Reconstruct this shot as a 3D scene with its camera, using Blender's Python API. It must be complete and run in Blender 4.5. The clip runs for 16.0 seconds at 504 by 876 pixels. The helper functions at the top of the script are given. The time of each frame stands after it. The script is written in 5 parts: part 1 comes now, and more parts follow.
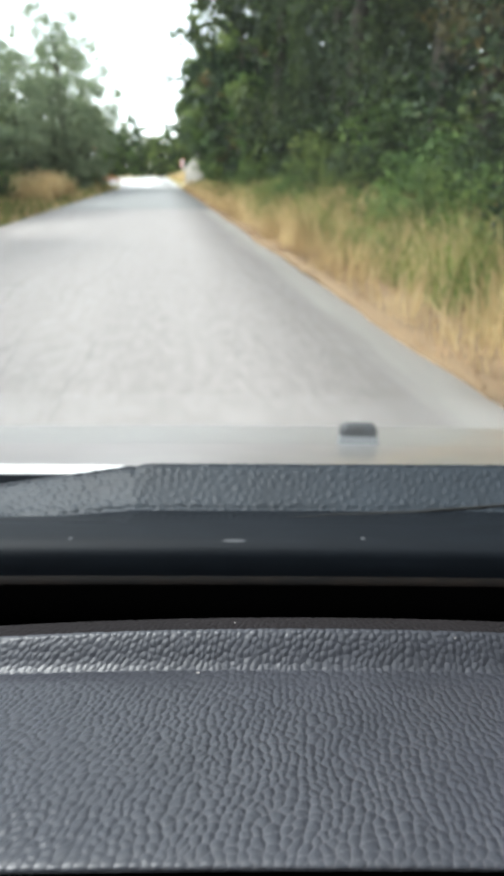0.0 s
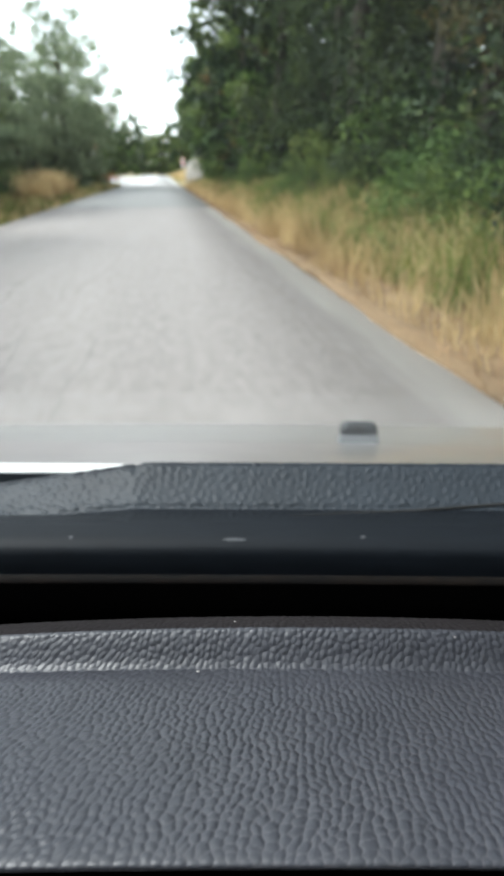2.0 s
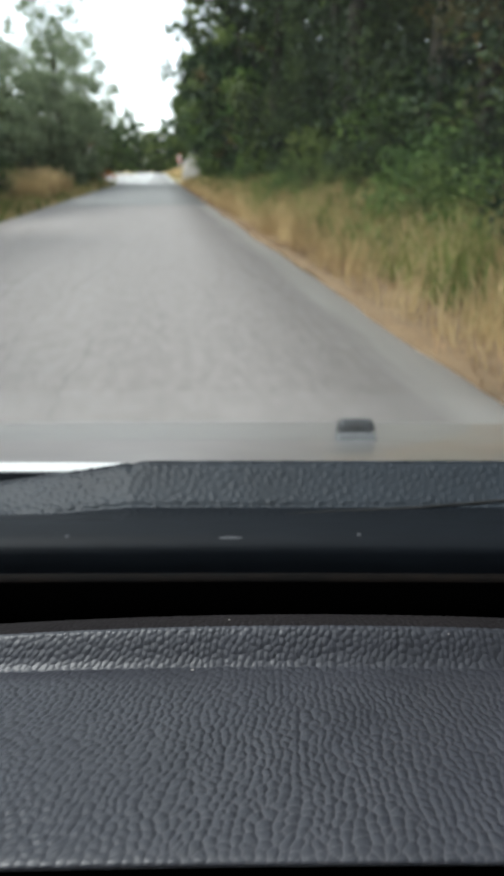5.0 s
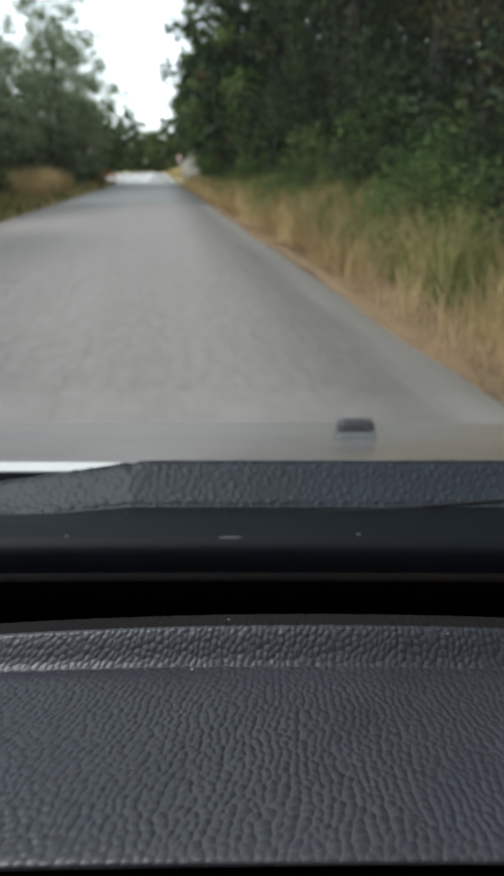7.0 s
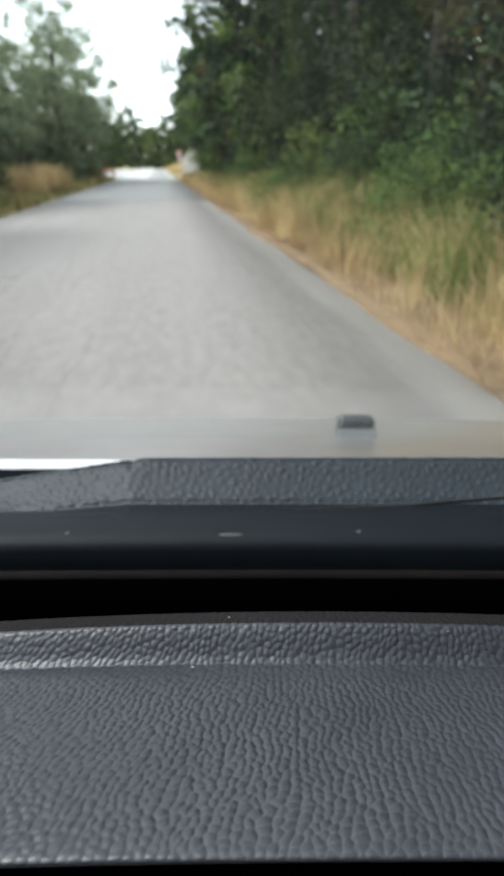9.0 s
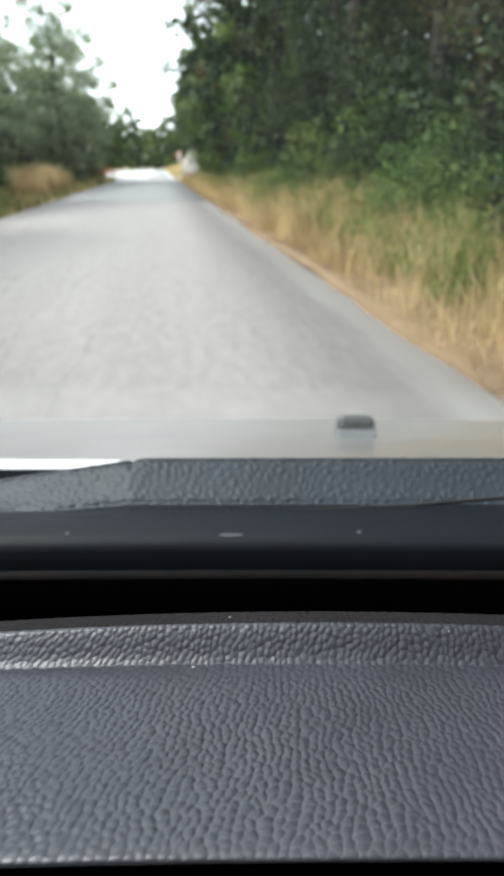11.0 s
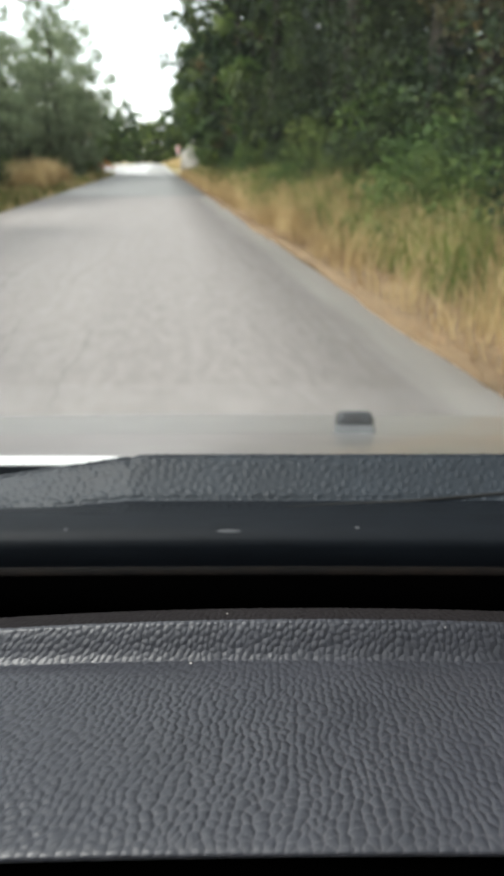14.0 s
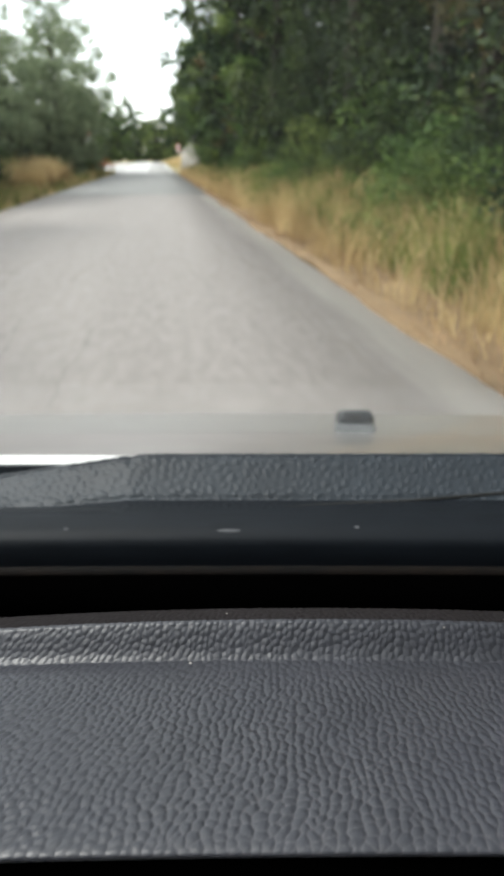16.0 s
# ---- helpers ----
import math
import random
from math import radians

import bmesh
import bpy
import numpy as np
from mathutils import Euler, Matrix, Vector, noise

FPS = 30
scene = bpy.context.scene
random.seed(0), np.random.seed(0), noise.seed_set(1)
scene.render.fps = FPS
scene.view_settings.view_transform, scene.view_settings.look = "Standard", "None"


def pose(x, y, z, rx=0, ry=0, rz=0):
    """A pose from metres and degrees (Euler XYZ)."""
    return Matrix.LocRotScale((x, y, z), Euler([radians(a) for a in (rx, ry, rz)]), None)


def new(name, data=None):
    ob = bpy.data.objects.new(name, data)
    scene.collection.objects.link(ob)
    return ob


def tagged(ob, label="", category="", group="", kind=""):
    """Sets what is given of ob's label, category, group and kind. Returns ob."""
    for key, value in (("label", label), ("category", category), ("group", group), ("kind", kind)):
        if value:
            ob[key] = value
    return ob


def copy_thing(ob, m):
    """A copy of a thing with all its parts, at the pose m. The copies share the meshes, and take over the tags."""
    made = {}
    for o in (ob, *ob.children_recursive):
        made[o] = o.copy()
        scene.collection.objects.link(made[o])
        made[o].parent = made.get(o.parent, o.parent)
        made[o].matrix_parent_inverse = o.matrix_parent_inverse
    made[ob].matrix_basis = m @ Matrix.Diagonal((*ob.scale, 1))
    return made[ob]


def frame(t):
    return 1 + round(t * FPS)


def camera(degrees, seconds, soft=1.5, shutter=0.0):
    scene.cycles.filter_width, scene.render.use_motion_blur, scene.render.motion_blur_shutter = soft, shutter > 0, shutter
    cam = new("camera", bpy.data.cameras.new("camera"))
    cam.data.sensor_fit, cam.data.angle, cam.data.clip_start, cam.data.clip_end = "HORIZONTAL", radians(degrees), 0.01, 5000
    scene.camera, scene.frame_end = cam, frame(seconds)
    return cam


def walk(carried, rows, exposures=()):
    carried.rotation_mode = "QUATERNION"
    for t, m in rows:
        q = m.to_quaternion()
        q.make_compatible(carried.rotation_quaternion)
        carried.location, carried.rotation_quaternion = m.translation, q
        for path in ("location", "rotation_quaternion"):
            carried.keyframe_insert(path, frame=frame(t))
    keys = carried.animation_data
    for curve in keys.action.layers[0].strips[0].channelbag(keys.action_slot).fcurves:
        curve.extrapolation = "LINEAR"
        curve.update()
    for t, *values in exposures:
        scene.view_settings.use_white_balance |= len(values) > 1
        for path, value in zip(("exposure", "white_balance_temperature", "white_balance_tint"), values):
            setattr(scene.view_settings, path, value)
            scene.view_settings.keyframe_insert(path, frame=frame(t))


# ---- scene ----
cam = camera(46, 16.0, soft=3.4)
# the phone focuses on the near dashboard, so that the road beyond the glass is soft
cam.data.dof.use_dof = True
cam.data.dof.focus_distance = 0.1
cam.data.dof.aperture_fstop = 41
# ---- camera: fixed behind the windscreen of a car, with the small shakes and the slow sag of its mount ----
EYE_H = 1.2
YAW = -8.2
ROWS = [(0, 0.231, -23.925, -0.18, -1.046, -0.214),
        (0.5, 0.381, -24.084, -0.2, -0.989, 0.136),
        (1, 0.34, -24.018, -0.245, -0.954, -0.035),
        (1.5, 0.351, -24.082, -0.156, -0.835, 0.08),
        (2, 0.296, -24.057, -0.163, -0.873, -0.16),
        (2.5, 0.207, -24.107, -0.089, -0.57, 0.054),
        (3, 0.178, -24.265, -0.072, -0.445, 0.261),
        (3.5, 0.11, -24.279, -0.074, -0.422, 0.062),
        (4, 0.012, -24.264, -0.01, -0.306, 0.053),
        (6.5, -0, -24.3, 0, -0, -0),
        (7, -0, -24.3, 0, -0, -0),
        (7.5, 0.008, -24.317, -0.054, -0.094, -0.044),
        (8, -0.063, -24.318, 0.057, -0.179, -0.133),
        (8.5, -0.04, -24.599, 0.034, -0.15, -0.055),
        (9, -0.033, -24.638, 0.04, -0.069, 0.314),
        (11.5, -0.029, -24.567, 0.012, -0.221, 0.126),
        (12, -0.106, -24.638, 0.035, -0.206, 0.278),
        (12.5, -0.068, -24.854, 0.025, 0.067, 0.168),
        (13, 0.011, -24.93, 0.013, 0.281, 0.464),
        (13.5, -0.135, -25.044, 0.113, 0.29, 0.472),
        (14, -0.101, -25.026, 0.007, 0.143, 0.526),
        (14.5, -0.058, -25.169, 0.103, 0.425, 0.642),
        (15, -0.127, -25.234, 0.138, 0.373, 0.779),
        (15.5, -0.167, -25.146, -0.005, 0.026, 0.723),
        (16, -0.052, -25.151, 0.019, 0.338, 0.852)]
walk(cam, [(t, Matrix.Translation((0, 0, EYE_H)) @ pose(0, 0, 0, 0, 0, YAW) @ pose(dx * 0.001, 0, dz * 0.001)
            @ pose(0, 0, 0, 0, 0, yw) @ pose(0, 0, 0, 0, rl, 0) @ pose(0, 0, 0, 90 + pt, 0, 0))
           for t, yw, pt, rl, dx, dz in ROWS],
     exposures=[(0, 2.15, 6250, 5),
                (0.5, 1.48, 6250, 5),
                (1, 1.60, 6250, 5),
                (1.5, 1.73, 6250, 5),
                (2, 1.90, 6250, 5),
                (2.5, 1.45, 6250, 5),
                (3, 1.38, 6250, 5),
                (3.5, 1.57, 6250, 5),
                (4, 1.50, 6250, 5),
                (6.5, 1.14, 6250, 5),
                (7, 0.98, 6250, 5),
                (7.5, 1.03, 6250, 5),
                (8, 1.35, 6250, 5),
                (8.5, 1.92, 6250, 5),
                (9, 1.68, 6250, 5),
                (11.5, 2.05, 6250, 5),
                (12, 1.96, 6250, 5),
                (12.5, 1.80, 6250, 5),
                (13, 1.20, 6250, 5),
                (13.5, 1.85, 6350, 6),
                (14, 1.69, 6580, 6),
                (14.5, 0.97, 6580, 6),
                (15, 1.60, 6580, 6),
                (15.5, 1.58, 6580, 6),
                (16, 1.70, 6580, 6)])

# ---- world and sun: bright overcast ----
world = bpy.data.worlds.new("sky")
scene.world = world
world.use_nodes = True
wn = world.node_tree
wn.nodes.clear()
sky = wn.nodes.new("ShaderNodeTexSky")
sky.sky_type = "NISHITA"
sky.sun_disc = False
sky.sun_elevation = radians(56)
sky.sun_rotation = radians(268)
sky.air_density = 1.0
sky.dust_density = 1.0
soft_sky = wn.nodes.new("ShaderNodeHueSaturation")
soft_sky.inputs["Saturation"].default_value = 0.2
cloud_pos = wn.nodes.new("ShaderNodeTexCoord")
cloud = wn.nodes.new("ShaderNodeTexNoise")
cloud.inputs["Scale"].default_value = 2.6
cloud.inputs["Detail"].default_value = 6
cloud_mul = wn.nodes.new("ShaderNodeMapRange")
cloud_mul.inputs["From Min"].default_value = 0.3
cloud_mul.inputs["From Max"].default_value = 0.7
cloud_mul.inputs["To Min"].default_value = 0.9
cloud_mul.inputs["To Max"].default_value = 1.6
back = wn.nodes.new("ShaderNodeBackground")
times_strength = wn.nodes.new("ShaderNodeMath")
times_strength.operation = "MULTIPLY"
times_strength.inputs[1].default_value = 0.15
wout = wn.nodes.new("ShaderNodeOutputWorld")
wn.links.new(sky.outputs[0], soft_sky.inputs["Color"])
wn.links.new(cloud_pos.outputs["Generated"], cloud.inputs["Vector"])
wn.links.new(cloud.outputs["Fac"], cloud_mul.inputs["Value"])
wn.links.new(cloud_mul.outputs[0], times_strength.inputs[0])
wn.links.new(times_strength.outputs[0], back.inputs["Strength"])
wn.links.new(soft_sky.outputs[0], back.inputs["Color"])
wn.links.new(back.outputs[0], wout.inputs["Surface"])

sun_data = bpy.data.lights.new("sun", "SUN")
sun_data.energy = 1.0
sun_data.angle = radians(14)
sun_data.color = (1.0, 0.97, 0.94)
sun = new("sun", sun_data)
sun.matrix_world = pose(0, 0, 60, 34, 0, -88)


# ---- materials ----
def tree_of(name):
    m = bpy.data.materials.new(name)
    m.use_nodes = True
    return m, m.node_tree, m.node_tree.nodes["Principled BSDF"]


def node(nt, kind, **inputs):
    n = nt.nodes.new(kind)
    for k, v in inputs.items():
        n.inputs[k.replace("_", " ")].default_value = v
    return n


def ramp(nt, source, stops):
    r = nt.nodes.new("ShaderNodeValToRGB")
    els = r.color_ramp.elements
    while len(els) < len(stops):
        els.new(0.5)
    for e, (p, c) in zip(els, stops):
        e.position, e.color = p, (*c, 1)
    nt.links.new(source, r.inputs[0])
    return r


def mottled(name, stops, scale=4.0, fine=60.0, rough=0.85, bump=0.2, bump_dist=0.01, metal=0.0, spec=0.4, stretch=(1, 1, 1)):
    """A surface with stains at one scale and grain at another, in object metres."""
    m, nt, b = tree_of(name)
    co = nt.nodes.new("ShaderNodeTexCoord")
    mp = nt.nodes.new("ShaderNodeMapping")
    mp.inputs["Scale"].default_value = stretch
    nt.links.new(co.outputs["Object"], mp.inputs["Vector"])
    big = node(nt, "ShaderNodeTexNoise", Scale=scale, Detail=5.0, Roughness=0.6)
    small = node(nt, "ShaderNodeTexNoise", Scale=fine, Detail=4.0, Roughness=0.7)
    nt.links.new(mp.outputs[0], big.inputs["Vector"])
    nt.links.new(mp.outputs[0], small.inputs["Vector"])
    mix = nt.nodes.new("ShaderNodeMix")
    mix.inputs[0].default_value = 0.4
    nt.links.new(big.outputs["Fac"], mix.inputs[2])
    nt.links.new(small.outputs["Fac"], mix.inputs[3])
    r = ramp(nt, mix.outputs[0], stops)
    nt.links.new(r.outputs[0], b.inputs["Base Color"])
    bm_ = node(nt, "ShaderNodeBump", Strength=bump, Distance=bump_dist)
    nt.links.new(small.outputs["Fac"], bm_.inputs["Height"])
    nt.links.new(bm_.outputs[0], b.inputs["Normal"])
    b.inputs["Roughness"].default_value = rough
    b.inputs["Metallic"].default_value = metal
    b.inputs["Specular IOR Level"].default_value = spec
    return m


def leafy(name, dark, mid, light, glow=0.3, rough=0.6, sway=0.02):
    """Leaves or blades: each takes its own shade; some light passes through."""
    m, nt, b = tree_of(name)
    geo = nt.nodes.new("ShaderNodeNewGeometry")
    co = nt.nodes.new("ShaderNodeTexCoord")
    big = node(nt, "ShaderNodeTexNoise", Scale=0.8, Detail=4.0)
    nt.links.new(co.outputs["Object"], big.inputs["Vector"])
    mix = nt.nodes.new("ShaderNodeMix")
    mix.inputs[0].default_value = 0.64
    spread = nt.nodes.new("ShaderNodeMapRange")
    spread.inputs["From Min"].default_value = 0.32
    spread.inputs["From Max"].default_value = 0.68
    nt.links.new(big.outputs["Fac"], spread.inputs["Value"])
    nt.links.new(geo.outputs["Random Per Island"], mix.inputs[2])
    nt.links.new(spread.outputs[0], mix.inputs[3])
    shade = ramp(nt, mix.outputs[0], [(0.15, dark), (0.5, mid), (0.85, light)])
    who = nt.nodes.new("ShaderNodeObjectInfo")
    hue_by = nt.nodes.new("ShaderNodeMapRange")
    hue_by.inputs["To Min"].default_value = 0.495 - sway
    hue_by.inputs["To Max"].default_value = 0.495 + sway
    nt.links.new(who.outputs["Random"], hue_by.inputs["Value"])
    r = nt.nodes.new("ShaderNodeHueSaturation")
    nt.links.new(hue_by.outputs[0], r.inputs["Hue"])
    nt.links.new(shade.outputs[0], r.inputs["Color"])
    nt.links.new(r.outputs[0], b.inputs["Base Color"])
    b.inputs["Roughness"].default_value = rough
    b.inputs["Specular IOR Level"].default_value = 0.25
    tr = nt.nodes.new("ShaderNodeBsdfTranslucent")
    nt.links.new(r.outputs[0], tr.inputs["Color"])
    ms = nt.nodes.new("ShaderNodeMixShader")
    ms.inputs[0].default_value = glow
    nt.links.new(b.outputs[0], ms.inputs[1])
    nt.links.new(tr.outputs[0], ms.inputs[2])
    nt.links.new(ms.outputs[0], nt.nodes["Material Output"].inputs["Surface"])
    return m


def asphalt(name, lo, hi, crack=0.5, spread=1.0, side=0.0):
    """Worn asphalt: aggregate, long stains along the wheel tracks, fine cracks."""
    m, nt, b = tree_of(name)
    co = nt.nodes.new("ShaderNodeTexCoord")
    long_map = nt.nodes.new("ShaderNodeMapping")
    long_map.inputs["Scale"].default_value = (1.6, 0.16, 1)
    nt.links.new(co.outputs["Object"], long_map.inputs["Vector"])
    streak = node(nt, "ShaderNodeTexNoise", Scale=1.7, Detail=9.0, Roughness=0.74)
    nt.links.new(long_map.outputs[0], streak.inputs["Vector"])
    grit = node(nt, "ShaderNodeTexNoise", Scale=75.0, Detail=6.0, Roughness=0.85)
    nt.links.new(co.outputs["Object"], grit.inputs["Vector"])
    blot = node(nt, "ShaderNodeTexNoise", Scale=0.6, Detail=5.0)
    nt.links.new(long_map.outputs[0], blot.inputs["Vector"])
    a = nt.nodes.new("ShaderNodeMix")
    a.inputs[0].default_value = 0.45
    nt.links.new(streak.outputs["Fac"], a.inputs[2])
    nt.links.new(grit.outputs["Fac"], a.inputs[3])
    a2 = nt.nodes.new("ShaderNodeMix")
    a2.inputs[0].default_value = 0.35
    nt.links.new(a.outputs[0], a2.inputs[2])
    nt.links.new(blot.outputs["Fac"], a2.inputs[3])
    fleck_map = nt.nodes.new("ShaderNodeMapping")
    fleck_map.inputs["Scale"].default_value = (1, 0.3, 1)
    nt.links.new(co.outputs["Object"], fleck_map.inputs["Vector"])
    fleck = node(nt, "ShaderNodeTexNoise", Scale=12.0, Detail=6.0, Roughness=0.8)
    nt.links.new(fleck_map.outputs[0], fleck.inputs["Vector"])
    a3 = nt.nodes.new("ShaderNodeMix")
    a3.inputs[0].default_value = 0.55
    nt.links.new(a2.outputs[0], a3.inputs[2])
    nt.links.new(fleck.outputs["Fac"], a3.inputs[3])
    r = ramp(nt, a3.outputs[0], [(0.5 - 0.16 * spread, lo), (0.5 + 0.16 * spread, hi)])
    warp = node(nt, "ShaderNodeTexNoise", Scale=1.1, Detail=5.0)
    nt.links.new(co.outputs["Object"], warp.inputs["Vector"])
    wadd = nt.nodes.new("ShaderNodeMix")
    wadd.data_type = "RGBA"
    wadd.inputs[0].default_value = 0.24
    nt.links.new(long_map.outputs[0], wadd.inputs[6])
    nt.links.new(warp.outputs["Color"], wadd.inputs[7])
    cell = node(nt, "ShaderNodeTexVoronoi", Scale=1.6)
    cell.feature = "DISTANCE_TO_EDGE"
    nt.links.new(wadd.outputs[2], cell.inputs["Vector"])
    thin = nt.nodes.new("ShaderNodeMapRange")
    thin.inputs["From Max"].default_value = 0.013
    thin.inputs["To Min"].default_value = 1 - crack
    nt.links.new(cell.outputs["Distance"], thin.inputs["Value"])
    gate = nt.nodes.new("ShaderNodeMapRange")
    gate.inputs["From Min"].default_value = 0.42
    gate.inputs["From Max"].default_value = 0.58
    nt.links.new(blot.outputs["Fac"], gate.inputs["Value"])
    keep = nt.nodes.new("ShaderNodeMix")
    nt.links.new(gate.outputs[0], keep.inputs[0])
    keep.inputs[2].default_value = 1.0
    nt.links.new(thin.outputs[0], keep.inputs[3])
    mul = nt.nodes.new("ShaderNodeMix")
    mul.data_type, mul.blend_type = "RGBA", "MULTIPLY"
    mul.inputs[0].default_value = 1.0
    nt.links.new(r.outputs[0], mul.inputs[6])
    nt.links.new(keep.outputs[0], mul.inputs[7])
    out = mul.outputs[2]
    if side:
        xyz = nt.nodes.new("ShaderNodeSeparateXYZ")
        nt.links.new(co.outputs["Object"], xyz.inputs[0])
        wob = nt.nodes.new("ShaderNodeMath")
        wob.operation = "MULTIPLY_ADD"
        wob.inputs[1].default_value = 0.5
        nt.links.new(streak.outputs["Fac"], wob.inputs[0])
        nt.links.new(xyz.outputs[0], wob.inputs[2])
        near = nt.nodes.new("ShaderNodeMapRange")
        near.interpolation_type = "SMOOTHSTEP"
        near.inputs["From Min"].default_value = 1.5
        near.inputs["From Max"].default_value = 1.98
        near.inputs["To Max"].default_value = side
        nt.links.new(wob.outputs[0], near.inputs["Value"])
        dusty = nt.nodes.new("ShaderNodeMix")
        dusty.data_type = "RGBA"
        nt.links.new(near.outputs[0], dusty.inputs[0])
        nt.links.new(out, dusty.inputs[6])
        dusty.inputs[7].default_value = (0.46, 0.43, 0.395, 1)
        out = dusty.outputs[2]
    nt.links.new(out, b.inputs["Base Color"])
    bp = node(nt, "ShaderNodeBump", Strength=0.6, Distance=0.006)
    nt.links.new(grit.outputs["Fac"], bp.inputs["Height"])
    nt.links.new(bp.outputs[0], b.inputs["Normal"])
    b.inputs["Roughness"].default_value = 0.72
    b.inputs["Specular IOR Level"].default_value = 0.35
    return m


def vinyl(name, base, cells=430.0, rough=0.48, bump=0.6, dist=0.0004, stretch=(1, 1, 1), warp=0.0, spec=0.5):
    """Grained dashboard vinyl: fine pores and dust over the moulded pebbles."""
    m, nt, b = tree_of(name)
    co = nt.nodes.new("ShaderNodeTexCoord")
    pore = node(nt, "ShaderNodeTexNoise", Scale=3200.0, Detail=2.0)
    nt.links.new(co.outputs["Object"], pore.inputs["Vector"])
    peb = node(nt, "ShaderNodeTexVoronoi", Scale=cells)
    peb.feature = "DISTANCE_TO_EDGE"
    pmap = nt.nodes.new("ShaderNodeMapping")
    pmap.inputs["Scale"].default_value = stretch
    nt.links.new(co.outputs["Object"], pmap.inputs["Vector"])
    bendy = node(nt, "ShaderNodeTexNoise", Scale=260.0, Detail=2.0)
    nt.links.new(co.outputs["Object"], bendy.inputs["Vector"])
    shove = nt.nodes.new("ShaderNodeVectorMath")
    shove.operation = "MULTIPLY_ADD"
    shove.inputs[1].default_value = (warp, warp, warp)
    nt.links.new(bendy.outputs["Color"], shove.inputs[0])
    nt.links.new(pmap.outputs[0], shove.inputs[2])
    nt.links.new(shove.outputs[0], peb.inputs["Vector"])
    add = nt.nodes.new("ShaderNodeMath")
    add.operation = "ADD"
    nt.links.new(peb.outputs["Distance"], add.inputs[0])
    sc = nt.nodes.new("ShaderNodeMath")
    sc.operation = "MULTIPLY"
    sc.inputs[1].default_value = 0.12
    nt.links.new(pore.outputs["Fac"], sc.inputs[0])
    nt.links.new(sc.outputs[0], add.inputs[1])
    bp = node(nt, "ShaderNodeBump", Strength=bump, Distance=dist)
    nt.links.new(add.outputs[0], bp.inputs["Height"])
    nt.links.new(bp.outputs[0], b.inputs["Normal"])
    wear = node(nt, "ShaderNodeTexNoise", Scale=22.0, Detail=5.0, Roughness=0.65)
    nt.links.new(co.outputs["Object"], wear.inputs["Vector"])
    lo = tuple(c * 0.75 for c in base)
    hi = tuple(c * 1.35 for c in base)
    r = ramp(nt, wear.outputs["Fac"], [(0.3, lo), (0.7, hi)])
    speck = node(nt, "ShaderNodeTexVoronoi", Scale=95.0)
    nt.links.new(co.outputs["Object"], speck.inputs["Vector"])
    dust = nt.nodes.new("ShaderNodeMapRange")
    dust.inputs["From Min"].default_value = 0.022
    dust.inputs["From Max"].default_value = 0.03
    dust.inputs["To Min"].default_value = 1.0
    dust.inputs["To Max"].default_value = 0.0
    nt.links.new(speck.outputs["Distance"], dust.inputs["Value"])
    mx = nt.nodes.new("ShaderNodeMix")
    mx.data_type = "RGBA"
    nt.links.new(dust.outputs[0], mx.inputs[0])
    nt.links.new(r.outputs[0], mx.inputs[6])
    mx.inputs[7].default_value = (0.32, 0.3, 0.28, 1)
    groove = nt.nodes.new("ShaderNodeAttribute")
    groove.attribute_name = "dust"
    dusty = nt.nodes.new("ShaderNodeMix")
    dusty.data_type = "RGBA"
    nt.links.new(groove.outputs["Fac"], dusty.inputs[0])
    nt.links.new(mx.outputs[2], dusty.inputs[6])
    dusty.inputs[7].default_value = (0.095, 0.09, 0.094, 1)
    nt.links.new(dusty.outputs[2], b.inputs["Base Color"])
    b.inputs["Roughness"].default_value = rough
    b.inputs["Specular IOR Level"].default_value = spec
    return m


def plain(name, colour, rough=0.5, metal=0.0, spec=0.5, coat=0.0, emit=0.0):
    m, nt, b = tree_of(name)
    co = nt.nodes.new("ShaderNodeTexCoord")
    n = node(nt, "ShaderNodeTexNoise", Scale=14.0, Detail=5.0)
    nt.links.new(co.outputs["Object"], n.inputs["Vector"])
    r = ramp(nt, n.outputs["Fac"], [(0.3, tuple(c * 0.88 for c in colour)), (0.7, tuple(min(1, c * 1.06) for c in colour))])
    nt.links.new(r.outputs[0], b.inputs["Base Color"])
    b.inputs["Roughness"].default_value = rough
    b.inputs["Metallic"].default_value = metal
    b.inputs["Specular IOR Level"].default_value = spec
    b.inputs["Coat Weight"].default_value = coat
    if emit:
        b.inputs["Emission Color"].default_value = (*colour, 1)
        b.inputs["Emission Strength"].default_value = emit
    return m


